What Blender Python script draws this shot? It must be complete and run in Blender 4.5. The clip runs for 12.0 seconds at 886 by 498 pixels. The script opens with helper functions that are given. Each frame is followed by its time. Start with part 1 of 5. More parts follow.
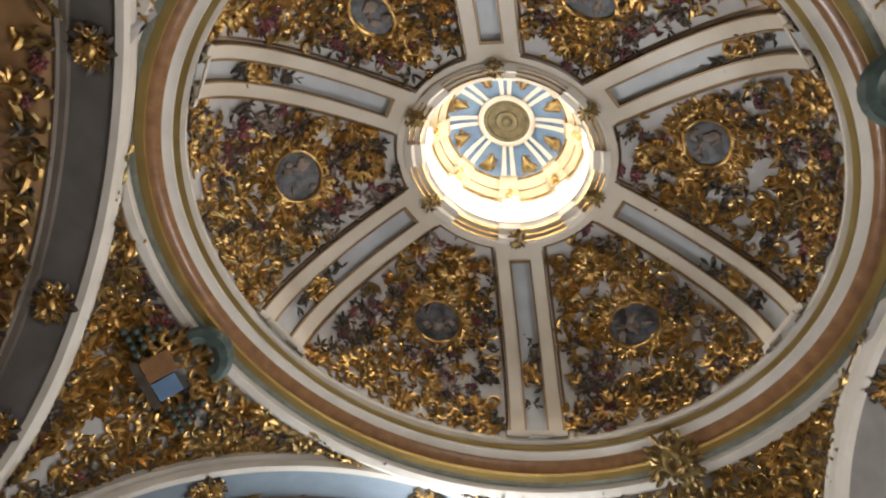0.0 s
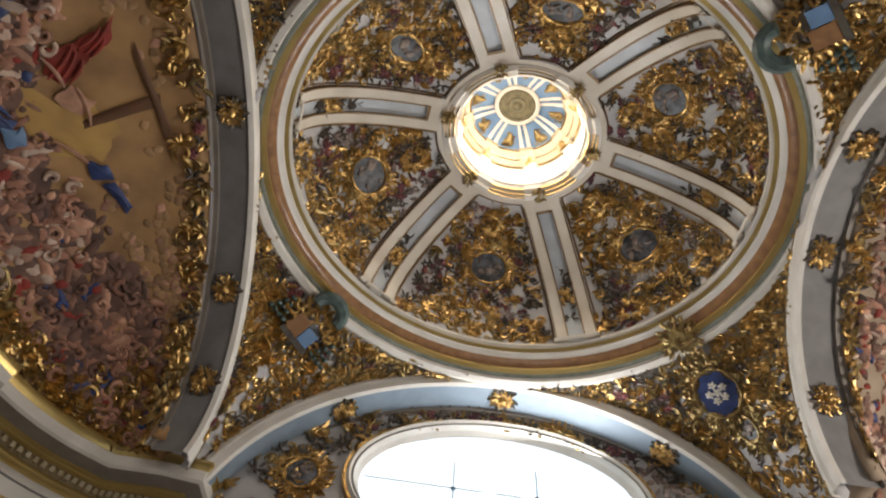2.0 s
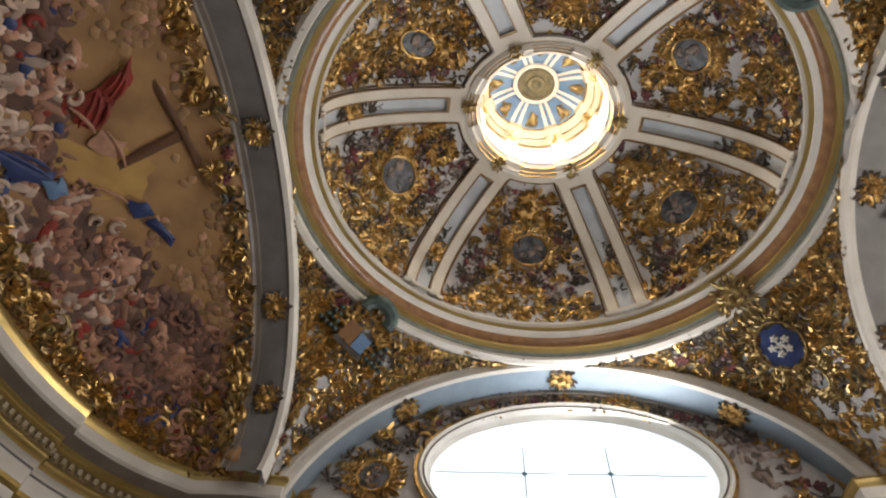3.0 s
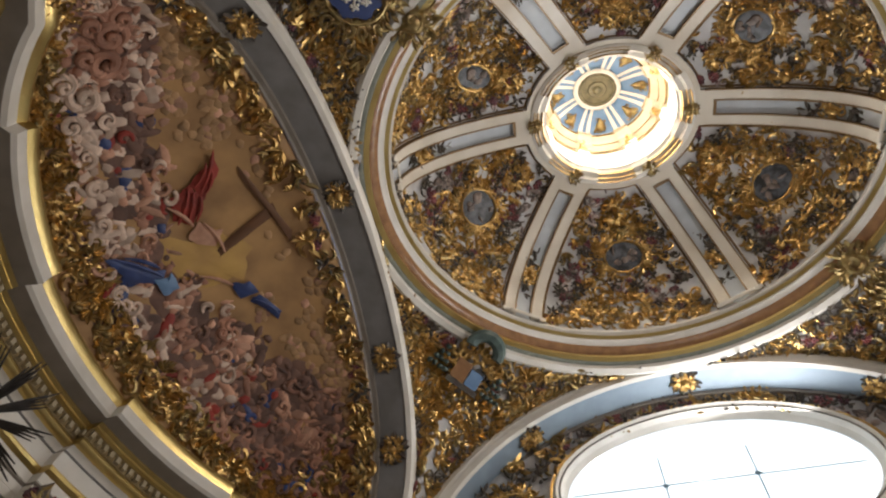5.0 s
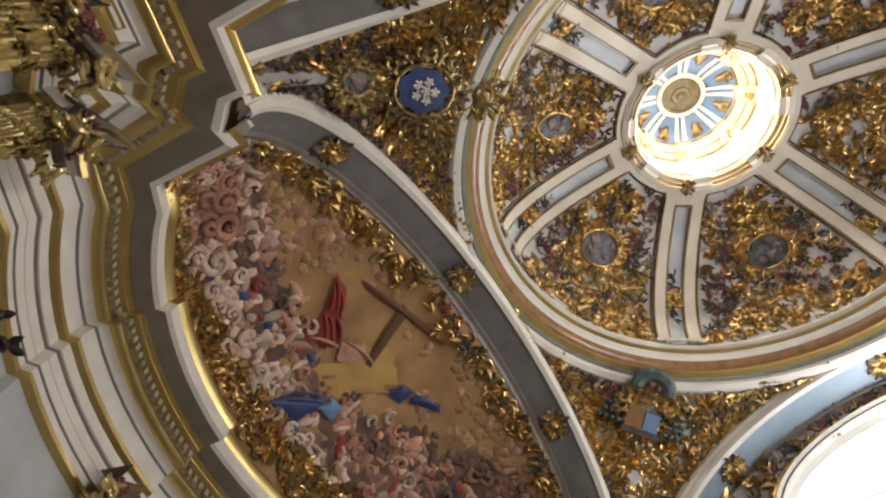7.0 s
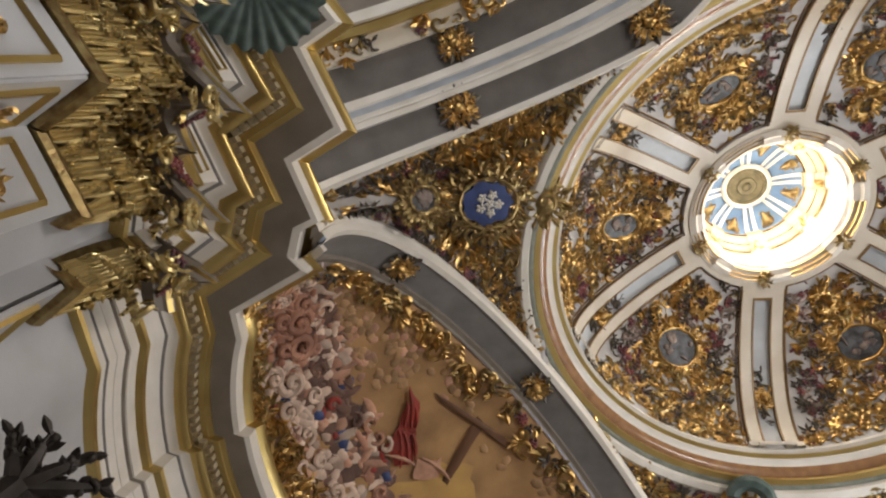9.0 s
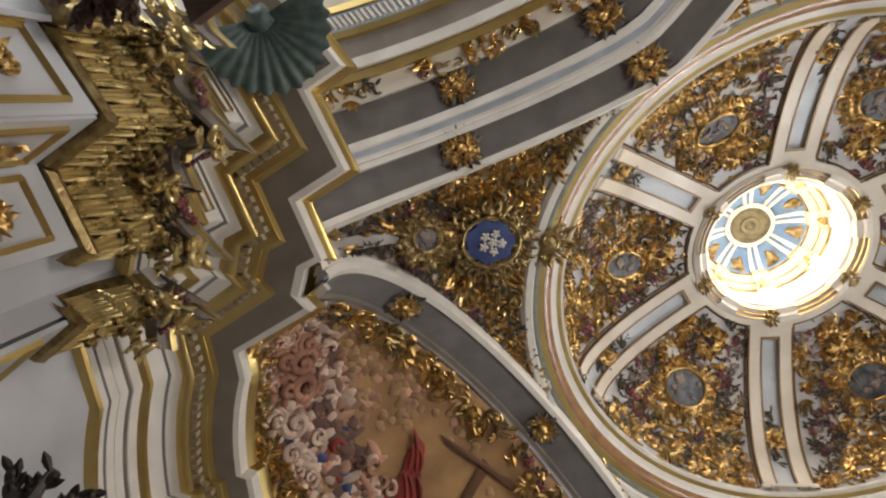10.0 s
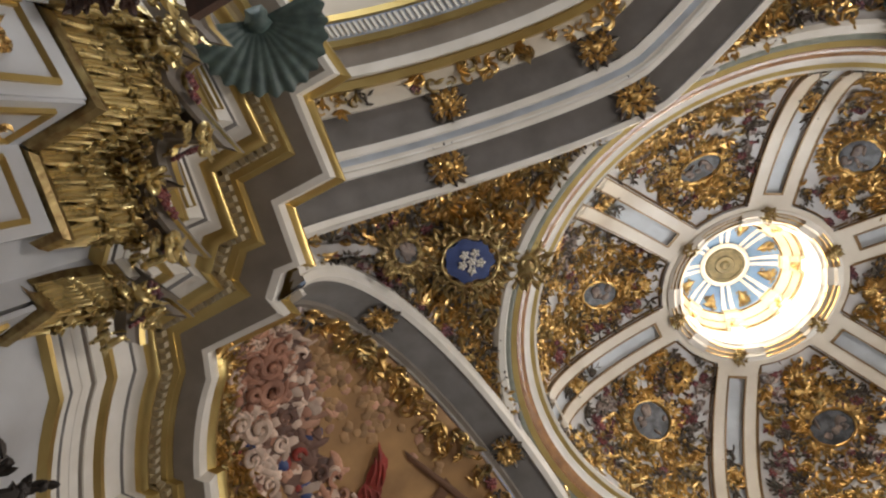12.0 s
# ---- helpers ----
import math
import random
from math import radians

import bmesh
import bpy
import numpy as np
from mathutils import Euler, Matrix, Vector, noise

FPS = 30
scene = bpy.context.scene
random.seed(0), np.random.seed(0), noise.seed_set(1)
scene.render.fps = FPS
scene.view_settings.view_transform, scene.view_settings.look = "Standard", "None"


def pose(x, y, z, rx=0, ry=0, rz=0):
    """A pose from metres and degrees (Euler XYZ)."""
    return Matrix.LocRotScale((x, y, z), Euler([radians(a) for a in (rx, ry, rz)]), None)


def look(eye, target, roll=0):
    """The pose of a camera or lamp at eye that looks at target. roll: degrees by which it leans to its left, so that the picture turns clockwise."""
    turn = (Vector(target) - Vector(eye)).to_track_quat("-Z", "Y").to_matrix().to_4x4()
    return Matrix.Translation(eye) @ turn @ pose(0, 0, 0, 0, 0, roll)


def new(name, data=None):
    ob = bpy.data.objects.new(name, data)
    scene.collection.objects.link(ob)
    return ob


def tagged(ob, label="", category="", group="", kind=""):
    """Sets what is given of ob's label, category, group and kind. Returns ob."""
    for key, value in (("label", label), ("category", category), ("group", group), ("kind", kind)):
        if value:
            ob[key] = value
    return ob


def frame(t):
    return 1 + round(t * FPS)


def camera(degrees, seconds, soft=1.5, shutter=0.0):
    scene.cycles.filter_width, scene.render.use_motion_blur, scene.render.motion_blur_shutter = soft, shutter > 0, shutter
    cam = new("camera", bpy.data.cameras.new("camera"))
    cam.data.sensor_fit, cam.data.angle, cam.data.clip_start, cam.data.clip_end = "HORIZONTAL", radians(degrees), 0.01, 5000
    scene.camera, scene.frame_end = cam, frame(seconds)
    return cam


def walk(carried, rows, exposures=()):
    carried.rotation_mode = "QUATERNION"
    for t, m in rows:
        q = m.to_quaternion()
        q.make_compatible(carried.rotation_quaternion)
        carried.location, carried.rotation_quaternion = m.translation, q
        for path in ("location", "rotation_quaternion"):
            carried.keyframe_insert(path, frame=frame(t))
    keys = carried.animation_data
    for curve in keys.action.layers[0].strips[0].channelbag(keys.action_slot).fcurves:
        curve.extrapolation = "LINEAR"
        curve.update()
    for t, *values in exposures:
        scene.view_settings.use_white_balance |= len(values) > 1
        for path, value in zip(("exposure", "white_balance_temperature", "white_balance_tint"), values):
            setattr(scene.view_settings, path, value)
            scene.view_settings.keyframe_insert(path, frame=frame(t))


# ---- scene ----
cam = camera(66.35, 12.0, soft=2.2)
# t, x, y, z, yaw, pitch, roll
EXPOSURES = [(0.0, -0.44), (1.0, -0.34), (3.0, -0.33), (5.5, -0.28), (7.5, 0.11), (12.0, 0.03)]
ROWS = [
    (0.0, -0.898, -2.739, 4.318, -6.12, 63.29, 10.74),
    (0.5, -1.032, -3.222, 3.168, -5.83, 62.94, 10.11),
    (1.0, -1.178, -3.720, 1.721, -5.47, 63.25, 8.61),
    (1.5, -1.157, -3.791, 1.587, -3.39, 62.41, 7.36),
    (2.0, -1.145, -3.795, 1.579, -0.36, 61.21, 6.68),
    (2.5, -1.173, -3.780, 1.568, 2.59, 60.39, 5.41),
    (3.0, -1.204, -3.807, 1.585, 5.68, 60.15, 4.10),
    (5.0, -1.288, -3.908, 1.595, 20.81, 61.72, 6.50),
    (5.5, -1.377, -3.988, 1.636, 23.13, 61.61, 7.27),
    (6.0, -1.375, -3.953, 1.617, 29.35, 63.26, 6.01),
    (6.5, -1.345, -3.969, 1.629, 37.78, 64.26, 7.37),
    (7.0, -1.342, -3.990, 1.626, 45.24, 65.64, 11.47),
    (7.5, -1.364, -4.022, 1.632, 52.47, 67.40, 17.08),
    (9.5, -1.305, -4.225, 1.695, 71.79, 72.91, 33.08),
    (10.0, -1.318, -4.103, 1.633, 75.26, 74.53, 36.28),
    (10.5, -1.316, -4.116, 1.616, 72.85, 75.13, 34.50),
    (11.0, -1.324, -4.113, 1.611, 71.60, 75.70, 33.81),
    (11.5, -1.339, -4.095, 1.620, 72.39, 76.54, 35.70),
    (12.0, -1.346, -4.089, 1.611, 73.14, 76.89, 38.64),
]
walk(cam, [(t, pose(x, y, z, 90 + pitch, 0, yaw) @ pose(0, 0, 0, 0, 0, roll)) for t, x, y, z, yaw, pitch, roll in ROWS], EXPOSURES)

# ---------------------------------------------------------------- world and light
U, RIM = 0.8, 11.15          # metres per module, height of the dome's rim
world = bpy.data.worlds.new("sky")
scene.world = world
world.use_nodes = True
wn = world.node_tree
sky = wn.nodes.new("ShaderNodeTexSky")
sky.sky_type, sky.sun_disc = "NISHITA", False
sky.sun_elevation, sky.sun_rotation = radians(48), radians(20)
wn.nodes["Background"].inputs[1].default_value = 0.15
wn.links.new(sky.outputs[0], wn.nodes["Background"].inputs[0])


def area(name, eye, target, sx, sy, power, color=(1, 1, 1)):
    lamp = bpy.data.lights.new(name, "AREA")
    lamp.shape, lamp.size, lamp.size_y, lamp.energy, lamp.color = "RECTANGLE", sx, sy, power, color
    ob = new(name, lamp)
    ob.matrix_world = look(eye, target)
    return ob


def P(x, y, z):
    """Modules about the dome's axis at its rim, to metres."""
    return Vector((x * U, y * U, z * U + RIM))


area("window_light", P(0.2, 5.73, -2.3), P(-1, -4, -2.0), 3.6, 1.6, 320, (0.96, 0.95, 0.95))
# added fill from the unseen nave side; brightens pier and arches
area("nave_fill_light", P(0, -12.2, -3.5), P(0, 0, -3.0), 4.5, 3.0, 84, (0.96, 0.96, 1.0))
# added fill low in the far apse, aimed at the fresco opposite
area("far_apse_fill_light", P(9.0, -0.4, -7.3), P(-8, -1.0, -4.5), 2.0, 2.6, 390, (1.0, 0.925, 0.86))
for k in range(4):
    an = radians(45 + 90 * k)
    area("lantern_light", P(1.35 * math.cos(an), 1.2 * math.sin(an), 3.35), P(-1.2 * math.cos(an), -1.2 * math.sin(an), 1.2), 0.9, 0.8, 52, (1.0, 0.90, 0.78))


# ---------------------------------------------------------------- materials
def material(name, color, rough=0.6, metal=0.0, other=None, scale=6.0, mix=0.5, bump=0.15, fine=60.0, rand=0.0):
    m = bpy.data.materials.new(name)
    m.use_nodes = True
    nt = m.node_tree
    bs = nt.nodes["Principled BSDF"]
    bs.inputs["Roughness"].default_value, bs.inputs["Metallic"].default_value = rough, metal
    co = nt.nodes.new("ShaderNodeNewGeometry").outputs["Position"]
    n1, n2 = nt.nodes.new("ShaderNodeTexNoise"), nt.nodes.new("ShaderNodeTexNoise")
    n1.inputs["Scale"].default_value, n1.inputs["Detail"].default_value = scale, 6
    n2.inputs["Scale"].default_value, n2.inputs["Detail"].default_value = fine, 3
    nt.links.new(co, n1.inputs["Vector"]), nt.links.new(co, n2.inputs["Vector"])
    ramp = nt.nodes.new("ShaderNodeValToRGB")
    ramp.color_ramp.elements[0].position, ramp.color_ramp.elements[1].position = 0.5 - 0.25 * (1 - mix) - 0.05, 0.5 + 0.25 * (1 - mix) + 0.05
    other = other or tuple(c * 0.78 for c in color)
    ramp.color_ramp.elements[0].color, ramp.color_ramp.elements[1].color = (*other, 1), (*color, 1)
    nt.links.new(n1.outputs["Fac"], ramp.inputs["Fac"])
    out = ramp.outputs["Color"]
    if rand:
        geo = nt.nodes.new("ShaderNodeNewGeometry")
        hsv = nt.nodes.new("ShaderNodeHueSaturation")
        mr = nt.nodes.new("ShaderNodeMapRange")
        mr.inputs["To Min"].default_value, mr.inputs["To Max"].default_value = 1 - rand, 1 + rand
        nt.links.new(geo.outputs["Random Per Island"], mr.inputs["Value"])
        nt.links.new(mr.outputs["Result"], hsv.inputs["Value"])
        nt.links.new(out, hsv.inputs["Color"])
        out = hsv.outputs["Color"]
    nt.links.new(out, bs.inputs["Base Color"])
    add = nt.nodes.new("ShaderNodeMath")
    add.operation = "MULTIPLY_ADD"
    add.inputs[1].default_value = 0.4
    nt.links.new(n2.outputs["Fac"], add.inputs[0]), nt.links.new(n1.outputs["Fac"], add.inputs[2])
    bp = nt.nodes.new("ShaderNodeBump")
    bp.inputs["Strength"].default_value, bp.inputs["Distance"].default_value = bump, 0.02
    nt.links.new(add.outputs[0], bp.inputs["Height"]), nt.links.new(bp.outputs["Normal"], bs.inputs["Normal"])
    rr = nt.nodes.new("ShaderNodeMapRange")
    rr.inputs["To Min"].default_value, rr.inputs["To Max"].default_value = max(0.05, rough - 0.1), min(1, rough + 0.12)
    nt.links.new(n1.outputs["Fac"], rr.inputs["Value"]), nt.links.new(rr.outputs["Result"], bs.inputs["Roughness"])
    return m


WHITE = material("white_plaster", (0.78, 0.74, 0.68), 0.55, scale=2.5, other=(0.66, 0.62, 0.55))
CREAM = material("cream_plaster", (0.74, 0.68, 0.58), 0.32, scale=2.0, other=(0.64, 0.57, 0.47))
PANEL = material("pale_grey_plaster", (0.52, 0.50, 0.49), 0.7, scale=2.5, other=(0.40, 0.38, 0.37))
GREY = material("grey_painted_plaster", (0.23, 0.22, 0.215), 0.6, scale=3.0, other=(0.17, 0.16, 0.15))
TAUPE = material("taupe_painted_plaster", (0.26, 0.225, 0.19), 0.6, scale=3.0, other=(0.20, 0.17, 0.14))
BLUEGREY = material("pale_blue_plaster", (0.50, 0.56, 0.64), 0.55, scale=3.0, other=(0.38, 0.42, 0.48))
GOLD = material("gilding", (0.71, 0.475, 0.18), 0.30, 1.0, other=(0.36, 0.22, 0.08), scale=9, bump=0.5, fine=45)
MOULDGOLD = material("burnished_gilt_moulding", (0.60, 0.465, 0.19), 0.33, 0.9, other=(0.50, 0.35, 0.12), scale=3, mix=0.1, bump=0.22, fine=26)
OLDGOLD = material("worn_gilding", (0.42, 0.325, 0.14), 0.32, 0.8, other=(0.20, 0.12, 0.05), scale=11, bump=0.6, fine=40)
MARBLE = material("orange_painted_marble", (0.36, 0.19, 0.085), 0.22, other=(0.22, 0.115, 0.06), scale=7, mix=0.3)
GREENMARBLE = material("grey_green_painted_marble", (0.26, 0.27, 0.22), 0.4, other=(0.16, 0.17, 0.14), scale=9)
BROWNLINE = material("brown_gilt_line", (0.30, 0.19, 0.09), 0.4, 0.4, scale=9)
DARKLEAF = material("dark_painted_foliage", (0.12, 0.11, 0.08), 0.5, other=(0.07, 0.045, 0.04), scale=8, rand=0.5)
PURPLE = material("dark_red_painted_flowers", (0.26, 0.07, 0.06), 0.5, other=(0.11, 0.05, 0.07), scale=7, rand=0.5)
STONEFIG = material("grey_brown_painted_stucco", (0.30, 0.23, 0.19), 0.5, other=(0.14, 0.11, 0.10), scale=7, rand=0.4)
PALEFIG = material("pale_painted_stucco", (0.50, 0.42, 0.37), 0.5, other=(0.32, 0.25, 0.24), scale=7, rand=0.3)
BLUE = material("deep_blue_paint", (0.045, 0.075, 0.22), 0.45, other=(0.025, 0.04, 0.12), scale=6)
SKYBLUE = material("sky_blue_paint", (0.17, 0.29, 0.47), 0.5, other=(0.11, 0.20, 0.36), scale=3)
SCENE = material("dark_painted_scene", (0.13, 0.135, 0.15), 0.45, other=(0.035, 0.035, 0.035), scale=7, mix=0.8)
STRIP = material("pale_blue_grey_plaster", (0.56, 0.60, 0.64), 0.35, scale=3.0, other=(0.46, 0.49, 0.52))
DOMEWHITE = material("cool_white_plaster", (0.58, 0.565, 0.56), 0.4, scale=2.5, other=(0.47, 0.455, 0.45))
# bluer and lighter than the other soffits; window arch only
SOFFITBLUE = material("blue_soffit_plaster", (0.27, 0.34, 0.41), 0.5, scale=3.0, other=(0.22, 0.28, 0.34))
# soffit grey darkened: the entrance arch's shade is put into the colour
SHADEGREY = material("shade_grey_plaster", (0.155, 0.14, 0.13), 0.55, scale=3.0, other=(0.11, 0.10, 0.09))
YELLOWCREAM = material("yellow_cream_plaster", (0.64, 0.56, 0.40), 0.5, scale=4.0, other=(0.54, 0.46, 0.31))
ROSE = material("dusky_rose_paint", (0.46, 0.235, 0.155), 0.7, other=(0.28, 0.13, 0.085), scale=4, rand=0.3)
TEAL = material("dull_green_paint", (0.07, 0.13, 0.11), 0.6, other=(0.04, 0.075, 0.065), scale=5)
FRESCO = material("ochre_fresco", (0.54, 0.32, 0.135), 0.75, other=(0.25, 0.135, 0.06), scale=1.5, mix=0.35, bump=0.05)
GLOW = material("yellow_fresco", (0.58, 0.36, 0.11), 0.7, other=(0.44, 0.26, 0.09), scale=2.0)
CLOUD = material("pinkish_cloud_paint", (0.72, 0.56, 0.45), 0.7, other=(0.46, 0.32, 0.24), scale=5, rand=0.35)
FLESH = material("flesh_toned_paint", (0.58, 0.33, 0.22), 0.7, other=(0.34, 0.17, 0.11), scale=5, rand=0.4)
DUSK = material("dusky_brown_paint", (0.22, 0.12, 0.085), 0.7, other=(0.12, 0.065, 0.05), scale=5, rand=0.4)
RED = material("red_drapery_paint", (0.36, 0.045, 0.03), 0.7, other=(0.2, 0.03, 0.02), scale=5)
WOOD = material("brown_cross_paint", (0.16, 0.075, 0.035), 0.7, scale=5)
SHELLGREEN = material("verdigris_shell", (0.10, 0.145, 0.13), 0.45, other=(0.05, 0.075, 0.07), scale=8, bump=0.3)
DARKWOOD = material("dark_carved_wood", (0.10, 0.05, 0.035), 0.4, other=(0.045, 0.025, 0.02), scale=8, bump=0.4)
# capitals' gold; the olive holds part of the local light's tint
CAPGOLD = material("olive_tinted_gilding", (0.74, 0.59, 0.28), 0.28, 0.7, other=(0.54, 0.42, 0.18), scale=7, bump=0.15, fine=40)
DENTIL = material("worn_cream_gilt", (0.50, 0.43, 0.31), 0.45, 0.2, other=(0.36, 0.29, 0.17), scale=8)
DENTILBED = material("dull_gilt_bed", (0.33, 0.25, 0.12), 0.5, 0.2, other=(0.24, 0.17, 0.08), scale=8)
BRONZE = material("dark_bronze", (0.06, 0.05, 0.045), 0.45, 0.5, other=(0.03, 0.025, 0.02), scale=9)
OLIVE = material("dull_bronze_gilt", (0.20, 0.17, 0.10), 0.5, 0.3, other=(0.11, 0.10, 0.06), scale=9)
HAZE = material("hazy_brown_paint", (0.47, 0.285, 0.14), 0.75, other=(0.30, 0.175, 0.085), scale=5, rand=0.3)
STONE = material("pale_marble_wall", (0.56, 0.57, 0.59), 0.35, other=(0.43, 0.43, 0.44), scale=1.2)
FARFRESCO = material("beige_fresco", (0.44, 0.34, 0.24), 0.75, other=(0.26, 0.19, 0.13), scale=1.8, mix=0.4, bump=0.05)
FLOOR = material("worn_marble_floor", (0.36, 0.31, 0.26), 0.35, other=(0.26, 0.21, 0.17), scale=1.5)


def glowing(name, color, power):
    m = bpy.data.materials.new(name)
    m.use_nodes = True
    bs = m.node_tree.nodes["Principled BSDF"]
    bs.inputs["Base Color"].default_value = (*color, 1)
    bs.inputs["Emission Color"].default_value = (*color, 1)
    bs.inputs["Emission Strength"].default_value = power
    return m


BARBLUE = material("blue_grey_painted_iron", (0.20, 0.30, 0.38), 0.5, scale=6)
# daylight of the oval window, also the glow of two added unseen panels
BRIGHT = glowing("bright_sky_and_added_glow", (0.84, 0.93, 1.0), 1.35)
LANTERNSKY = glowing("bright_sky_beyond_lantern", (1.0, 0.95, 0.85), 1.1)


# ---------------------------------------------------------------- mesh helpers
def bm_object(name, bm, mat, parent=None, label="", smooth=True, to_metres=True, thick=0.0):
    if to_metres:
        for v in bm.verts:
            v.co = P(*v.co)
    bmesh.ops.recalc_face_normals(bm, faces=bm.faces)
    if thick:      # the sheet is seen from inside: let it grow outward
        eye = P(-1.0, -3.0, -9.0)
        if sum((f.calc_center_median() - eye).dot(f.normal) for f in bm.faces) < 0:
            bmesh.ops.reverse_faces(bm, faces=bm.faces)
    me = bpy.data.meshes.new(name)
    bm.to_mesh(me)
    bm.free()
    me.materials.append(mat)
    if smooth:
        me.polygons.foreach_set("use_smooth", [True] * len(me.polygons))
        me.set_sharp_from_angle(angle=radians(38))
    ob = new(name, me)
    if parent is not None:
        ob.parent = parent
    if label:
        ob["label"] = label
    if thick:
        mod = ob.modifiers.new("thickness", "SOLIDIFY")
        mod.thickness, mod.offset = thick, 1.0
    return ob


def part(name, bm, mat, parent, label="", smooth=True, to_metres=True):
    return bm_object(name, bm, mat, parent, label, smooth, to_metres)


def thing(name, label, category, kind="", group=""):
    return tagged(new(name), label, category, group, kind)


def grid(bm, fn, nu, nv, closed=False):
    """A sheet of fn(u, v), u and v from 0 to 1."""
    rows = [[bm.verts.new(fn(i / nu, j / nv)) for j in range(nv + 1)] for i in range(nu if closed else nu + 1)]
    n = len(rows)
    for i in range(nu):
        a, b = rows[i], rows[(i + 1) % n]
        for j in range(nv):
            bm.faces.new((a[j], b[j], b[j + 1], a[j + 1]))
    return bm


def sheet(fn, nu, nv, closed=False):
    return grid(bmesh.new(), fn, nu, nv, closed)


def lerp(a, b, t):
    return a + (b - a) * t


def along(profile, v):
    """A point of a polyline of pairs at v from 0 to 1, corner by corner."""
    n = len(profile) - 1
    i = min(int(v * n + 1e-6), n - 1)
    t = v * n - i
    return lerp(profile[i][0], profile[i + 1][0], t), lerp(profile[i][1], profile[i + 1][1], t)


def tube(bm, pts, radii, sides=6):
    """A tapered tube along points."""
    rings, up = [], Vector((0.13, 0.27, 0.95))
    for i, p in enumerate(pts):
        d = (pts[min(i + 1, len(pts) - 1)] - pts[max(i - 1, 0)]).normalized()
        e1 = d.cross(up)
        e1 = e1.normalized() if e1.length > 1e-4 else Vector((1, 0, 0))
        e2 = d.cross(e1)
        rings.append([bm.verts.new(p + (e1 * math.cos(a) + e2 * math.sin(a)) * radii[i]) for a in (2 * math.pi * k / sides for k in range(sides))])
    for a, b in zip(rings, rings[1:]):
        for k in range(sides):
            bm.faces.new((a[k], a[(k + 1) % sides], b[(k + 1) % sides], b[k]))
    bm.faces.new(rings[0][::-1]), bm.faces.new(rings[-1])


def scroll(bm, p, ex, ey, n, size, turn, thick, rng, sides=5):
    """A C-scroll that curls up at its end, lying on a surface with normal n."""
    c, s = math.cos(turn), math.sin(turn)
    fx, fy = ex * c + ey * s, ey * c - ex * s
    hand = rng.choice((-1, 1))
    pts, radii = [], []
    steps = 12
    for i in range(steps + 1):
        t = i / steps
        a = t * 5.4
        r = size * (1 - 0.72 * t) * 0.6
        q = p + fx * (r * math.cos(a) - size * 0.1) + fy * (hand * r * math.sin(a)) + n * (thick * (0.5 + 0.9 * t))
        pts.append(q)
        radii.append(thick * (0.55 + 0.6 * math.sin(math.pi * min(1, t * 1.15 + 0.08))))
    tube(bm, pts, radii, sides)


def leaf(bm, p, ex, ey, n, length, width, turn, lift):
    """A pointed leaf with a raised midrib and a curled tip."""
    c, s = math.cos(turn), math.sin(turn)
    fx, fy = ex * c + ey * s, ey * c - ex * s
    mid, lo, hi = [], [], []
    for i, (t, w) in enumerate(((0, 0.2), (0.3, 0.85), (0.6, 1.0), (0.85, 0.55), (1, 0.05))):
        q = p + fx * (t * length) + n * (lift * (0.5 + 1.6 * t * t))
        mid.append(bm.verts.new(q + n * width * 0.35))
        lo.append(bm.verts.new(q - fy * width * w * 0.5))
        hi.append(bm.verts.new(q + fy * width * w * 0.5))
    for i in range(4):
        bm.faces.new((lo[i], lo[i + 1], mid[i + 1], mid[i]))
        bm.faces.new((mid[i], mid[i + 1], hi[i + 1], hi[i]))


def lump(bm, p, ex, ey, n, a, b, h, turn, rng, seg=8):
    """A rounded lump pressed on a surface, uneven in outline."""
    c, s = math.cos(turn), math.sin(turn)
    fx, fy = ex * c + ey * s, ey * c - ex * s
    wob = [1 + rng.uniform(-0.22, 0.22) for _ in range(seg)]
    top = bm.verts.new(p + n * h)
    prev = None
    rings = []
    for ring, hh in ((0.45, 0.90), (0.82, 0.55), (1.0, -0.25)):
        rings.append([bm.verts.new(p + fx * (a * ring * wob[k] * math.cos(2 * math.pi * k / seg)) + fy * (b * ring * wob[k] * math.sin(2 * math.pi * k / seg)) + n * h * hh) for k in range(seg)])
    for k in range(seg):
        bm.faces.new((top, rings[0][k], rings[0][(k + 1) % seg]))
        for i in (0, 1):
            bm.faces.new((rings[i][k], rings[i + 1][k], rings[i + 1][(k + 1) % seg], rings[i][(k + 1) % seg]))


def cloud_swirl(bm, p, ex, ey, n, size, turn, hand=1):
    """A fat cloud that winds inward to a raised tip."""
    pts, radii = [], []
    for i in range(27):
        t = i / 26
        a, r = turn + hand * t * 10.5, size * 0.62 * (1 - t) ** 0.85
        pts.append(p + ex * (r * math.cos(a)) + ey * (r * math.sin(a)) + n * size * (0.08 + 0.30 * t))
        radii.append(size * (0.06 + 0.17 * min(1, 4 * t) * (1 - 0.55 * t)))
    tube(bm, pts, radii, 8)


def flower(bm, p, ex, ey, n, size, rng, petals=5):
    t0 = rng.uniform(0, 6.28)
    for k in range(petals):
        t = t0 + 2 * math.pi * k / petals
        d = ex * math.cos(t) + ey * math.sin(t)
        lump(bm, p + d * size * 0.55, ex, ey, n, size * 0.42, size * 0.34, size * 0.35, t, rng, 6)
    lump(bm, p, ex, ey, n, size * 0.3, size * 0.3, size * 0.5, 0, rng, 6)


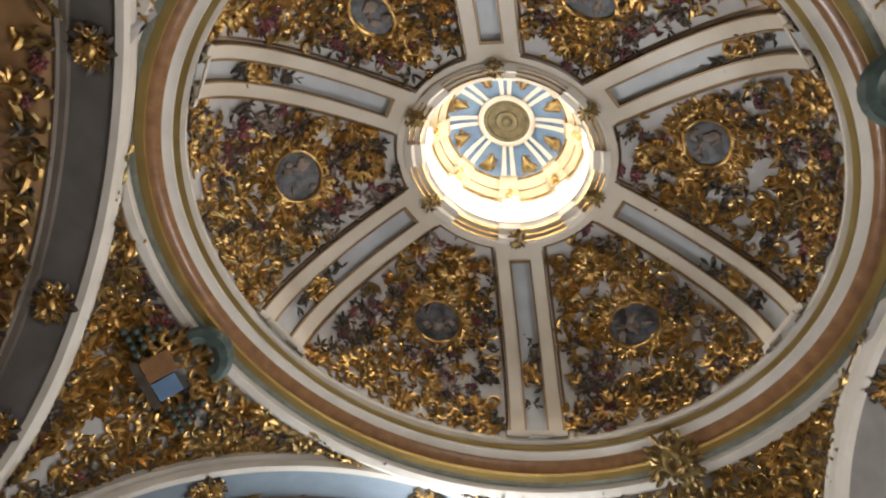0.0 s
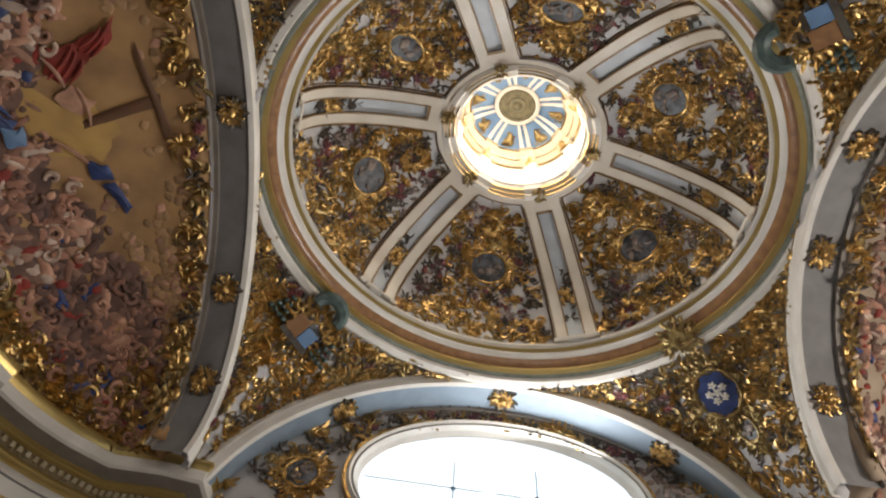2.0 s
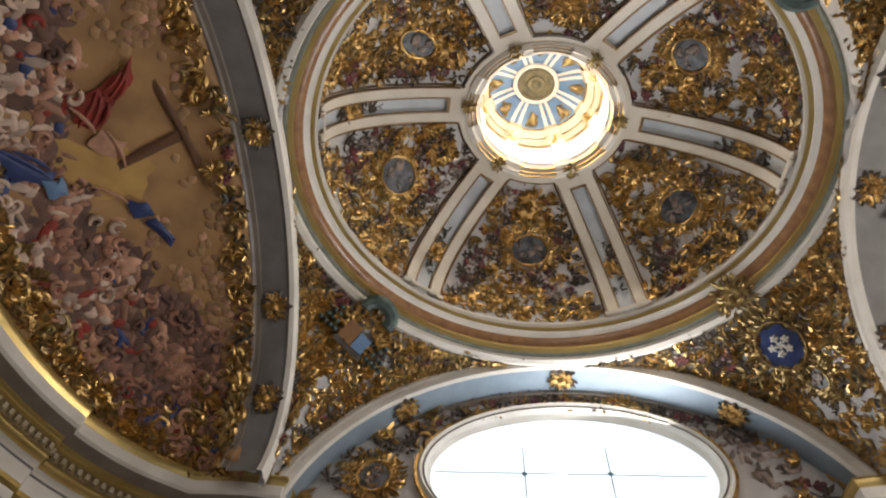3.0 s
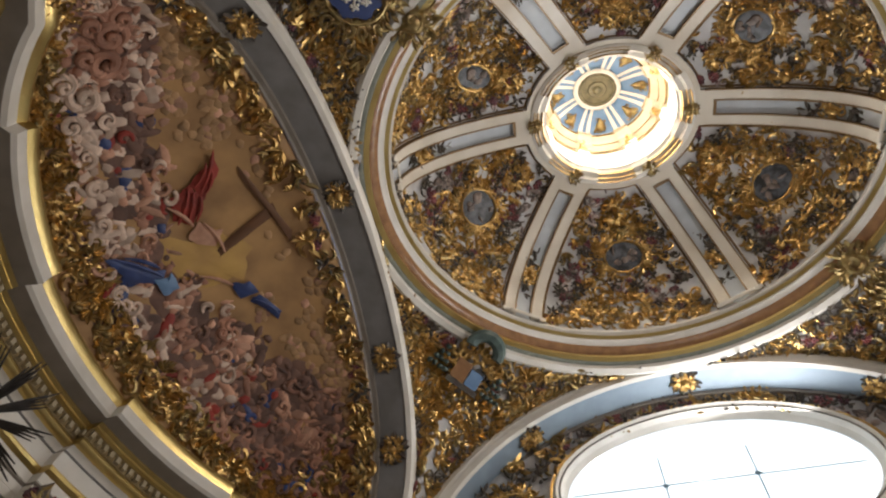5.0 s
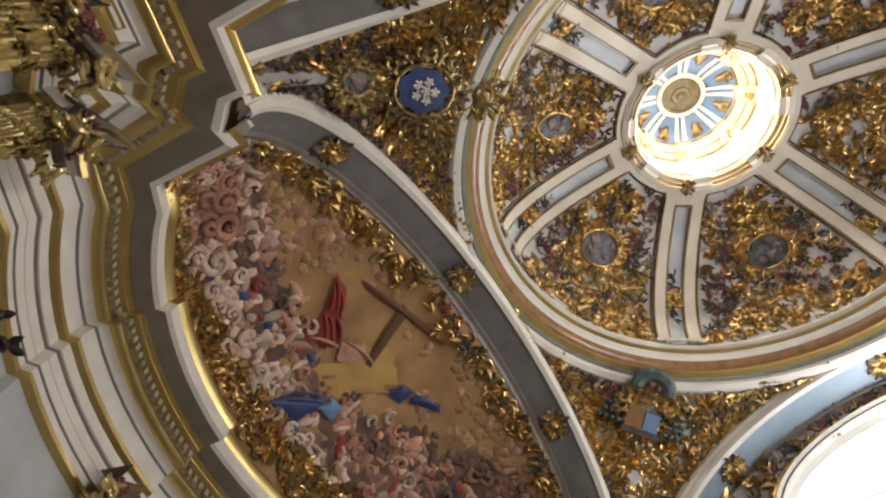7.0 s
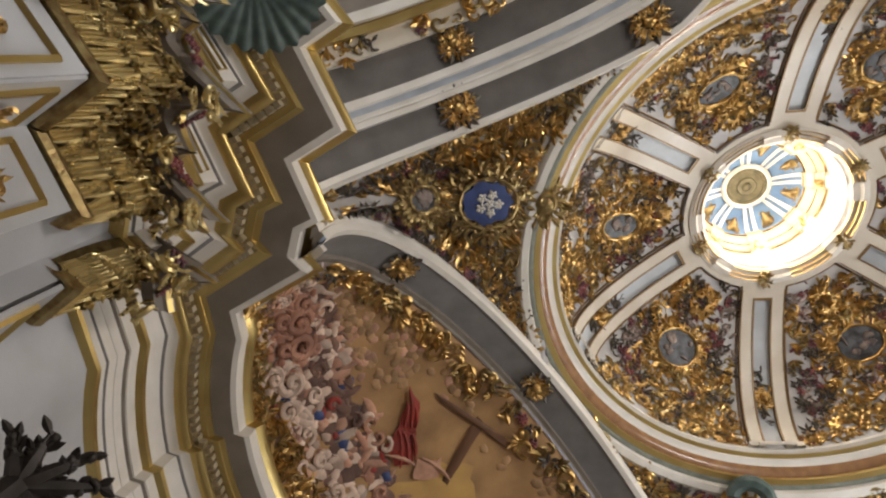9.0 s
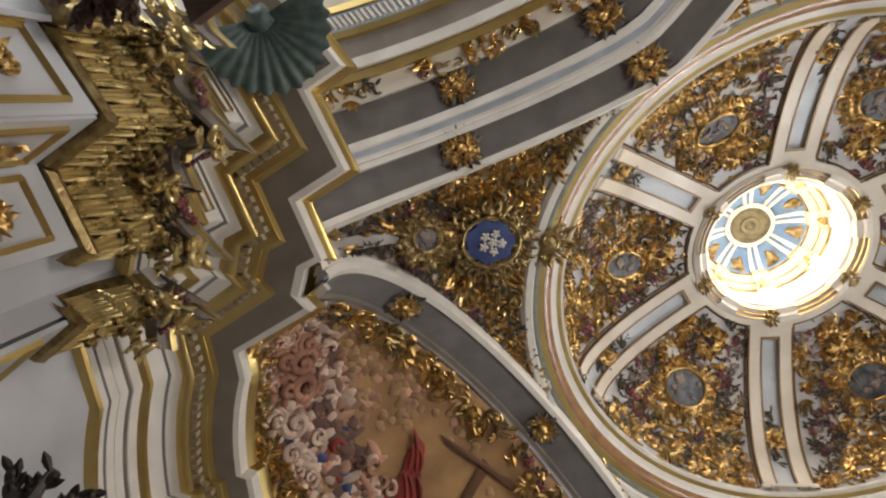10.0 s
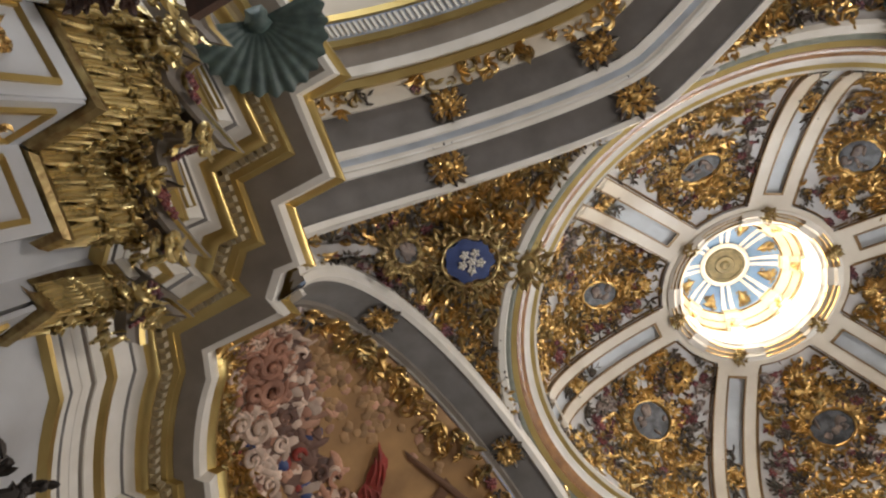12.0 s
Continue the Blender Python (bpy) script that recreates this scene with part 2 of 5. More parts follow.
def frame_at(fn, u, v, toward, e=0.004):
    """Place, two tangents and the normal that faces the point toward, of a sheet fn(u, v)."""
    p = Vector(fn(u, v))
    ex = (Vector(fn(min(u + e, 1), v)) - Vector(fn(max(u - e, 0), v)))
    ey = (Vector(fn(u, min(v + e, 1))) - Vector(fn(u, max(v - e, 0))))
    n = ex.cross(ey).normalized()
    if n.dot(Vector(toward) - p) < 0:
        n = -n
    ex = ex.normalized()
    ey = n.cross(ex).normalized()
    return p, ex, ey, n


EYE = (-1.0, -3.0, -9.0)


# ---------------------------------------------------------------- the dome
K, ROT = 1.13, 0.083
RIBS = [3 + 60 * k for k in range(6)]
R_OC, Z_OC = 1.40, 2.29
PHI = math.acos(R_OC / 4.0)
H_DOME = Z_OC / math.sin(PHI)


def oval(r, deg, z):
    a = radians(deg)
    x, y = K * r * math.cos(a), r * math.sin(a)
    return Vector((x * math.cos(ROT) - y * math.sin(ROT), x * math.sin(ROT) + y * math.cos(ROT), z))


def dome_pt(deg, s, off=0.0):
    """On the dome at an angle, s from the rim (0) to the eye (1), off modules into the room."""
    ph = s * PHI
    r, z = 4.0 * math.cos(ph), H_DOME * math.sin(ph)
    nx, nz = H_DOME * math.cos(ph), 4.0 * math.sin(ph)
    ln = math.hypot(nx, nz)
    return oval(r - off * nx / ln, deg, z - off * nz / ln)


dome = bm_object("ceiling_dome", sheet(lambda u, v: dome_pt(360 * u, v), 96, 20, True), DOMEWHITE, thick=0.25)
tagged(dome, "oval plaster dome with six ribs and gilded stucco panels", "dome", kind="structure")


def rib_pt(k, x, s, off):
    """On rib k, x modules to its side."""
    r = 4.0 * math.cos(s * PHI)
    return dome_pt(RIBS[k] + math.degrees(x / r) / 1.06, s, off)


def rib_w(s):
    return lerp(0.43, 0.40, s)


def rib_strip(k, x0, x1, s0, s1, h, drop=0.0, n=20):
    """A raised band on rib k between two fractions of its half width."""
    prof = [(x0, drop), (x0, h), (x1, h), (x1, drop)]

    def fn(u, v):
        x, o = along(prof, v)
        s = lerp(s0, s1, u)
        return rib_pt(k, x * rib_w(s), s, o)
    bm = sheet(fn, n, 3)
    return bm


for k in range(6):
    rib = thing("dome_rib", "raised white plaster rib with recessed blue-grey strip", "rib", "structure", "ribs of the dome")
    for sx in (-1, 1):
        part("band", rib_strip(k, sx * 0.40, sx * 1.0, 0.0, 1.0, 0.09), CREAM, rib)
        part("fillet", rib_strip(k, sx * 0.38, sx * 0.45, 0.04, 0.895, 0.105, 0.03), BROWNLINE, rib, "thin brown gilt line")
        part("edge_line", rib_strip(k, sx * 0.975, sx * 1.025, 0.03, 0.93, 0.10, 0.0), BROWNLINE, rib, "thin brown gilt line")
    part("strip", rib_strip(k, -0.40, 0.40, 0.0, 0.99, 0.02), STRIP, rib, "pale blue-grey recessed strip")
    part("end_line", rib_strip(k, -0.45, 0.45, 0.888, 0.900, 0.105, 0.0, 1), BROWNLINE, rib, "thin brown gilt line")
    part("pedestal", rib_strip(k, -1.12, 1.12, -0.01, 0.035, 0.13, 0.0, 2), WHITE, rib, "white plaster foot block")
    part("pedestal_plinth", rib_strip(k, -0.75, 0.75, -0.012, 0.022, 0.17, 0.0, 2), WHITE, rib, "white plaster foot block")
    part("cap", rib_strip(k, -0.40, 0.40, 0.90, 1.0, 0.09, 0.0, 2), CREAM, rib)

collar = bm_object("ceiling_collar", sheet(lambda u, v: dome_pt(360 * u, lerp(0.945, 1.0, v), 0.096), 72, 3, True), CREAM)
tagged(collar, "cream plaster collar round the dome's eye", "dome", kind="structure")

# eye ring
def ring_band(name, prof, mat, parent, label="", n=96, wob=0.0):
    def fn(u, v):
        r, z = along(prof, v)
        return oval(r, 360 * u, z)
    return part(name, sheet(fn, n, len(prof) - 1, True), mat, parent, label)


lantern = thing("lantern", "bright white lantern with gilded cornice and blue cupola", "lantern", "structure")
ring_band("eye_ring", [(1.53, 2.24), (1.52, 2.14), (1.47, 2.12), (1.45, 2.20), (1.41, 2.21), (1.39, 2.18), (1.36, 2.24), (1.32, 2.26), (1.30, 2.23), (1.27, 2.32), (1.22, 2.36)], WHITE, lantern, "stepped white ring round the dome's eye")
ring_band("gold_line", [(1.475, 2.125), (1.46, 2.115), (1.45, 2.14)], GOLD, lantern, "thin gold line")
ring_band("gold_line", [(1.405, 2.20), (1.39, 2.165), (1.375, 2.20)], GOLD, lantern, "thin gold line")
ring_band("gold_line", [(1.315, 2.25), (1.30, 2.215), (1.285, 2.26)], GOLD, lantern, "thin gold line")
for k in range(8):
    an = 22.5 + 45 * k
    def block(u, v):
        r, z = along([(1.55, 2.26), (1.55, 2.12), (1.44, 2.09), (1.40, 2.15), (1.30, 2.20), (1.25, 2.30)], v)
        return oval(r - 0.03, an + (u - 0.5) * 15, z)
    part("eye_block", sheet(block, 4, 5), WHITE, lantern, "white projecting block of the ring", smooth=False)
ring_band("sill", [(1.24, 2.34), (1.27, 2.38), (1.27, 2.52)], WHITE, lantern)
ring_band("cornice", [(1.30, 3.42), (1.25, 3.46), (1.25, 3.56), (1.15, 3.64), (1.15, 3.76), (1.05, 3.86), (1.01, 4.04), (1.04, 4.08)], YELLOWCREAM, lantern, "cream cornice with gilded brackets")
ring_band("gold_line", [(1.26, 3.45), (1.235, 3.43), (1.235, 3.48)], GOLD, lantern, "thin gold line")
ring_band("gold_line", [(1.16, 3.66), (1.135, 3.64), (1.135, 3.68)], GOLD, lantern, "thin gold line")
ring_band("gold_line", [(1.03, 3.96), (1.005, 3.94), (1.0, 3.99)], GOLD, lantern, "thin gold line")
for k in range(8):
    an = 22.5 + 45 * k
    def ressaut(u, v):
        r, z = along([(1.30, 3.40), (1.20, 3.43), (1.19, 3.55), (1.09, 3.62), (1.09, 3.75), (1.00, 3.84), (0.965, 4.03), (1.02, 4.07)], v)
        return oval(r, an + (u - 0.5) * 17, z)
    part("cornice_break", sheet(ressaut, 4, 7), YELLOWCREAM, lantern, "cream cornice break over a pier", smooth=False)
    for v0 in (0.15, 0.44, 0.80):
        part("gold_line", sheet(lambda u, v: ressaut(u, v0 + 0.035 * v) - Vector((0, 0, 0.012)), 4, 1), GOLD, lantern, "thin gold line")
CUP = [(1.04, 4.08), (0.96, 4.19), (0.81, 4.30), (0.60, 4.39), (0.36, 4.43), (0.0, 4.45)]
ring_band("cupola", CUP, SKYBLUE, lantern, "sky blue painted cupola", 48)
ring_band("roundel", [(0.41, 4.41), (0.40, 4.35), (0.34, 4.33), (0.32, 4.37), (0.20, 4.38), (0.18, 4.34), (0.10, 4.37), (0.06, 4.31), (0.0, 4.30)], OLIVE, lantern, "dull bronze-gilt round boss", 40)
ring_band("boss_ring", [(0.50, 4.40), (0.49, 4.355), (0.43, 4.34), (0.40, 4.36)], WHITE, lantern, "white ring round the boss", 40)
for k in range(8):
    an = 22.5 + 45 * k
    bm = bmesh.new()
    for sx in (-1, 1):
        def fn(u, v, sx=sx):
            prof = [(1.02, 4.09), (0.95, 4.175), (0.80, 4.285), (0.60, 4.37), (0.38, 4.41)]
            r, z = along(prof, u)
            x = (sx * 0.085 + (v - 0.5) * 0.09) * (0.4 + 0.6 * r)
            return oval(r - 0.012, an + math.degrees(x / r), z - 0.012)
        grid(bm, fn, 8, 2)
    part("cupola_rib", bm, WHITE, lantern, "double white rib")
    # piers between the openings
    def pier(u, v):
        x, r = along([(-0.11, 1.30), (-0.11, 1.22), (0.11, 1.22), (0.11, 1.30)], v)
        return oval(r, an + math.degrees(x / r), lerp(2.36, 3.46, u))
    part("pier", sheet(pier, 2, 3), WHITE, lantern, smooth=False)
    bm = bmesh.new()
    rng = random.Random(40 + k)
    p = oval(1.13, an, 3.56)
    nrm = (Vector((0, 0, 2.2)) - p).normalized()
    ex = Vector((0, 0, 1)).cross(nrm).normalized()
    ey = nrm.cross(ex)
    for i in range(7):
        scroll(bm, p + ex * rng.uniform(-0.09, 0.09) + ey * rng.uniform(-0.12, 0.06), ex, ey, nrm, 0.08, rng.uniform(0, 6.3), 0.02, rng)
    part("bracket", bm, GOLD, lantern, "gilded bracket")
    bm = bmesh.new()
    def shield(u, v):
        r, z = along([(0.96, 4.16), (0.92, 4.20), (0.82, 4.265), (0.68, 4.33)], v)
        w = 6.5 * math.sin(math.pi * min(1, 0.18 + 0.8 * v)) ** 0.7
        bulge = 0.05 * math.cos((u - 0.5) * math.pi) * math.sin(math.pi * v)
        return oval(r - bulge, an + 22.5 + (u - 0.5) * 2 * w, z - 0.02 - bulge)
    grid(bm, shield, 8, 8)
    for i in range(14):
        r, z = along([(1.01, 4.11), (0.94, 4.19), (0.80, 4.29), (0.64, 4.36)], rng.uniform(0.1, 0.8))
        p = oval(r, an + 22.5 + rng.uniform(-8, 8), z)
        nrm = (Vector((0, 0, 3.0)) - p).normalized()
        ex = Vector((0, 0, 1)).cross(nrm).normalized()
        scroll(bm, p, ex, nrm.cross(ex), nrm, 0.09, rng.uniform(0, 6.3), 0.014, rng)
    part("cartouche", bm, OLDGOLD, lantern, "gilded cartouche")

# the sky outside the lantern's openings
sky_ring = bm_object("backdrop_lantern", sheet(lambda u, v: oval(*along([(2.6, 1.9), (2.6, 7.0), (1.6, 9.0)], v)[:1], 360 * u, along([(2.6, 1.9), (2.6, 7.0), (1.6, 9.0)], v)[1]), 32, 2, True), LANTERNSKY)
tagged(sky_ring, "bright sky outside the lantern windows", "sky", kind="structure")

# rim cornice under the dome
rim = thing("cornice_rim", "oval rim cornice of white, gold and orange marbled mouldings", "cornice", "structure")
ring_band("lip", [(4.02, 0.05), (3.94, 0.02), (3.93, -0.06), (4.0, -0.09)], WHITE, rim, "white inner lip", 128)
ring_band("gold_line", [(4.0, -0.09), (3.97, -0.13), (4.04, -0.16)], MOULDGOLD, rim, "gold line", 128)
ring_band("ledge", [(4.04, -0.15), (4.04, -0.20), (4.10, -0.24), (4.13, -0.28)], WHITE, rim, "white ledge", 128)
ring_band("marble_band", [(4.13, -0.28), (4.15, -0.34), (4.20, -0.40), (4.25, -0.43)], MARBLE, rim, "orange marbled band", 128)
ring_band("gold_line", [(4.25, -0.43), (4.245, -0.50), (4.33, -0.54)], MOULDGOLD, rim, "gold line", 128)
ring_band("green_band", [(4.33, -0.53), (4.36, -0.56), (4.41, -0.57)], GREENMARBLE, rim, "grey-green marbled band", 128)
ring_band("outer_band", [(4.41, -0.57), (4.42, -0.66), (4.52, -0.70), (4.60, -0.66), (4.62, -0.58)], WHITE, rim, "white outer band", 128)


# ---------------------------------------------------------------- arches
ARCH = {  # middle, half width, springing, rise, distance from the axis, bow
    "A": (-0.45, 4.88, -3.65, 2.90, 4.95, 0.37, 1.0),
    "B": (-0.90, 4.00, -4.40, 3.75, 5.00, 0.37, 1.0),
    "W": (0.19, 5.57, -4.90, 4.49, 4.73, 0.37, 1.0),
    "V": (0.0, 5.20, -3.70, 3.00, 4.30, 1.50, 0.0),
}


def side_pt(side, s, o, z):
    return {"A": Vector((-o, s, z)), "B": Vector((o, s, z)), "W": Vector((s, o, z)), "V": Vector((s, -o, z))}[side]


def arch_pt(side, th, dn=0.0, do=0.0):
    """On an arch at angle th (degrees), dn modules outward of its curve, do modules away from the dome."""
    c, w, zs, h, o, bow, kind = ARCH[side]
    a = radians(th)
    s, z = c + w * math.cos(a), zs + h * math.sin(a)
    o += bow * (1 - math.sin(a)) if kind else bow * abs(math.cos(a)) ** 1.3
    nx, nz = h * math.cos(a), w * math.sin(a)
    ln = math.hypot(nx, nz)
    return side_pt(side, s + dn * nx / ln, o + do, z + dn * nz / ln)


SPAN = {"A": (-3, 181), "B": (6, 180), "W": (15, 165), "V": (-3, 181)}


def arch_band(side, prof, mat, name, parent, label="", n=56):
    t0, t1 = SPAN[side]

    def fn(u, v):
        dn, do = along(prof, v)
        return arch_pt(side, lerp(t0, t1, u), dn, do)
    return part(name, sheet(fn, n, len(prof) - 1), mat, parent, label)


SOFFIT = {"A": 0.56, "B": 0.62, "W": 0.62, "V": 0.52}
ARCH_LABEL = {"A": "apse", "B": "far apse", "W": "window", "V": "entrance"}
for side in "ABWV":
    arch = thing("arch", "white moulded %s arch with a grey soffit and gilded rosettes" % ARCH_LABEL[side], "arch", "structure", "arches under the dome")
    arch_band(side, [(0.20, 0.10), (0.19, -0.06), (0.06, -0.09), (-0.02, -0.05), (-0.04, -0.08), (-0.15, -0.06), (-0.17, 0.03)], WHITE, "archivolt", arch)
    arch_band(side, [(0.215, 0.0), (0.21, -0.07), (0.185, -0.075)], BROWNLINE, "fillet", arch, "thin brown gilt line")
    arch_band(side, [(-0.17, 0.03), (-0.14, 0.06), (-0.14, SOFFIT[side])], SOFFITBLUE if side == "W" else SHADEGREY if side == "V" else GREY, "soffit", arch, "painted soffit of the arch")
    arch_band(side, [(-0.14, SOFFIT[side]), (-0.22, SOFFIT[side]), (-0.22, SOFFIT[side] + 0.08), (-0.27, SOFFIT[side] + 0.10)], TAUPE if side != "V" else WHITE, "inner_moulding", arch, "plain inner moulding")


def rosette(p, ex, ey, n, size, seed, mat=GOLD):
    """A gilded leafy rosette on a dark backing."""
    rng = random.Random(seed)
    ro = thing("rosette", "gilded leafy rosette on dark leaves", "rosette", group="gilded rosettes")
    bm = bmesh.new()
    for k in range(12):
        t = 2 * math.pi * k / 12 + rng.uniform(-0.2, 0.2)
        leaf(bm, p, ex, ey, n, size * rng.uniform(1.0, 1.25), size * 0.5, t, size * 0.06)
    part("backing_leaf", bm, DARKLEAF, ro, "dark painted leaves")
    bm = bmesh.new()
    for k in range(24):
        t = 2 * math.pi * k / 24 + rng.uniform(-0.1, 0.1)
        d = (ex * math.cos(t) + ey * math.sin(t) * 0.85) * (1 + 0.12 * abs(math.sin(2 * t)))
        r = (0.78, 0.52, 0.66)[k % 3]
        scroll(bm, p + d * size * r + n * size * 0.1, ex, ey, n, size * 0.34, t, size * 0.075, rng)
        leaf(bm, p + d * size * (r - 0.2) + n * size * 0.1, ex, ey, n, size * 0.28, size * 0.18, t + 0.3, size * 0.10)
    part("petals", bm, mat, ro)
    bm = bmesh.new()
    lump(bm, p + n * size * 0.1, ex, ey, n, size * 0.38, size * 0.3, size * 0.4, 0.3, rng, 10)
    part("boss", bm, mat, ro)
    return ro


def soffit_frame(side, th, do, dn=-0.145):
    p = arch_pt(side, th, dn, do)
    ex = (arch_pt(side, th + 0.5, dn, do) - arch_pt(side, th - 0.5, dn, do)).normalized()
    n = (arch_pt(side, th, dn - 0.1, do) - p).normalized()
    return p, ex, n.cross(ex), n


for side, angles in (("A", (26, 53, 94.5, 140)), ("B", (30, 70, 100, 130)), ("W", (51, 89, 126)), ("V", (60, 93, 129))):
    for i, th in enumerate(angles):
        rosette(*soffit_frame(side, th, 0.30), 0.29 if side != "V" else 0.33, 300 + ord(side) * 10 + i)


# ---------------------------------------------------------------- pendentives
def pendentive_edge(sa, ta, sb, tb, u):
    """Along one arch from its crown to the springing, then up the other."""
    if sb == "B" and sa == "W":
        if u < 0.42:
            return arch_pt(sa, lerp(90, ta, u / 0.42), 0.17, 0.0)
        if u > 0.58:
            return arch_pt(sb, lerp(tb, 90, (u - 0.58) / 0.42), 0.17, 0.0)
        return lerp(arch_pt(sa, ta, 0.17, 0.0), arch_pt(sb, tb, 0.17, 0.0), (u - 0.42) / 0.16)
    if u < 0.5:
        return arch_pt(sa, lerp(90, ta, u * 2), 0.17, 0.0)
    return arch_pt(sb, lerp(tb, 90, u * 2 - 1), 0.17, 0.0)


PEND = {"AW": ("A", 0, "W", 165, 180, 90), "AV": ("A", 180, "V", 179, 184, 270), "BW": ("W", 15, "B", 6, 90, 0), "BV": ("V", 1, "B", 180, 270, 356)}


def pend_pt(key, u, v):
    sa, ta, sb, tb, a0, a1 = PEND[key]
    low = pendentive_edge(sa, ta, sb, tb, u)
    ang = math.degrees(math.atan2(low.y, low.x / K)) - math.degrees(ROT) * 0.9
    mid = lerp(a0, a1, u)
    ang += 360 * round((mid - ang) / 360)
    ang = lerp(mid, ang, 0.7)
    top = oval(4.56, ang, -0.62)
    p = lerp(low, top, v)
    d = Vector((p.x, p.y, 0)).normalized()
    b = v * (1 - v) * (low - top).length * 0.35
    return p + d * b * 0.8 + Vector((0, 0, b * 0.6))


for key in PEND:
    ob = bm_object("pendentive_wall", sheet(lambda u, v: pend_pt(key, u, v), 48, 12), PANEL, thick=0.2)
    tagged(ob, "pale plaster pendentive crowded with gilded stucco", "pendentive", kind="structure")

# ---------------------------------------------------------------- apses
APX, APY, AA, AB = -5.75, -0.2, 3.55, 5.05


def apse_plan(th, grow=0.0):
    a = radians(th)
    return APX - (AA + grow) * math.sin(a), APY + (AB + grow) * math.cos(a)


def apse_pt(u, v, sgn=-1):
    """Half dome from the cornice (v = 0) up to the arch (v = 1)."""
    th = lerp(0, 180, u)
    x, y = apse_plan(th, 0.15)
    low = Vector((x, y, -3.6))
    top = arch_pt("A", lerp(1, 179, u), -0.25, 0.72)
    p = lerp(low, top, v)
    b = v * (1 - v) * 2.4 * math.sin(radians(th)) ** 0.8
    p += Vector((-b * 0.55, 0, b * 0.75))
    return p if sgn < 0 else Vector((-p.x, p.y, p.z))


apse = bm_object("ceiling_apse", sheet(lambda u, v: apse_pt(u, v), 64, 24), FRESCO, thick=0.2)
tagged(apse, "half-domed apse vault with ochre fresco background", "vault", kind="structure")


def apse_far(u, v):
    th = lerp(0, 180, u)
    x, y = apse_plan(th, 0.15)
    low = Vector((-x, y, -3.6))
    top = arch_pt("B", lerp(8, 179, u), -0.25, 0.72)
    p = lerp(low, top, v)
    b = v * (1 - v) * 2.4 * math.sin(radians(th)) ** 0.8
    return p + Vector((b * 0.55, 0, b * 0.75))


apse_b = bm_object("ceiling_apse_far", sheet(apse_far, 64, 24), FARFRESCO, thick=0.2)
tagged(apse_b, "far half-domed apse vault with pale fresco", "vault", kind="structure")

# ---------------------------------------------------------------- window wall
WC, WO, WA, WB = (0.3, -2.6), 5.62, 2.85, 1.62       # middle, distance, half axes of the oval opening


def lunette(u, v):
    """Wall between the oval opening (v = 0) and the arch or the cornice (v = 1)."""
    a = 2 * math.pi * u
    c, s = math.cos(a), math.sin(a)
    inner = Vector((WC[0] + WA * c, WO, WC[1] + WB * s))
    # the outer edge: the arch above, the cornice line below
    k = 8.0
    c0, w, zs, h = ARCH["W"][:4]
    lo, hi = 0.0, k
    for _ in range(24):
        m = (lo + hi) / 2
        x, z = WC[0] + m * c, WC[1] + m * s
        inside = ((x - c0) / (w - 0.05)) ** 2 + ((z - zs) / (h - 0.05)) ** 2 < 1 and z > -4.9
        lo, hi = (m, hi) if inside else (lo, m)
    outer = Vector((WC[0] + lo * c, 5.42, WC[1] + lo * s))
    return lerp(inner, outer, v)


wall_w = bm_object("wall_window", sheet(lunette, 72, 6, True), PANEL, thick=0.3)
tagged(wall_w, "plaster lunette wall round an oval window", "wall", kind="structure")
win = thing("window_1", "large oval window with white and gilt moulded frame", "window", "structure")


def oval_frame(prof):
    return lambda u, v: (lambda g, o: Vector((WC[0] + (WA + g) * math.cos(2 * math.pi * u), WO + o, WC[1] + (WB + g) * math.sin(2 * math.pi * u))))(*along(prof, v))


part("gold_moulding", sheet(oval_frame([(0.26, -0.02), (0.24, -0.14), (0.18, -0.13)]), 72, 2, True), GOLD, win, "gilded outer moulding")
part("window_frame", sheet(oval_frame([(0.18, -0.13), (0.12, -0.20), (0.06, -0.12), (0.03, -0.14), (0.0, 0.0)]), 72, 4, True), WHITE, win, "white moulded frame")
part("frame_line", sheet(oval_frame([(0.075, -0.135), (0.06, -0.145), (0.045, -0.145)]), 72, 2, True), GREY, win, "thin grey line of the frame")
part("reveal", sheet(oval_frame([(0.0, 0.0), (-0.07, 0.12)]), 72, 1, True), WHITE, win, "splayed white reveal")
part("pane", sheet(lambda u, v: Vector((WC[0] + (WA - 0.07) * v * math.cos(2 * math.pi * u), WO + 0.13, WC[1] + (WB - 0.07) * v * math.sin(2 * math.pi * u))), 48, 2, True), BRIGHT, win, "bright overcast daylight pane")
bm = bmesh.new()
for x in (-0.62, 1.05):
    tube(bm, [Vector((x, WO + 0.10, WC[1] - 1.1)), Vector((x, WO + 0.10, WC[1] + 0.75))], [0.014] * 2, 4)
    lump(bm, Vector((x, WO + 0.09, -2.56)), Vector((1, 0, 0)), Vector((0, 0, 1)), Vector((0, -1, 0)), 0.07, 0.05, 0.03, 0, random.Random(9), 8)
tube(bm, [Vector((-2.4, WO + 0.10, -2.5)), Vector((2.9, WO + 0.10, -2.62))], [0.012] * 2, 4)
part("glazing_bar", bm, BARBLUE, win, "thin blue-grey glazing bars")

# ---------------------------------------------------------------- stucco relief
def spot(fn, u, v):
    return frame_at(fn, u, v, EYE)


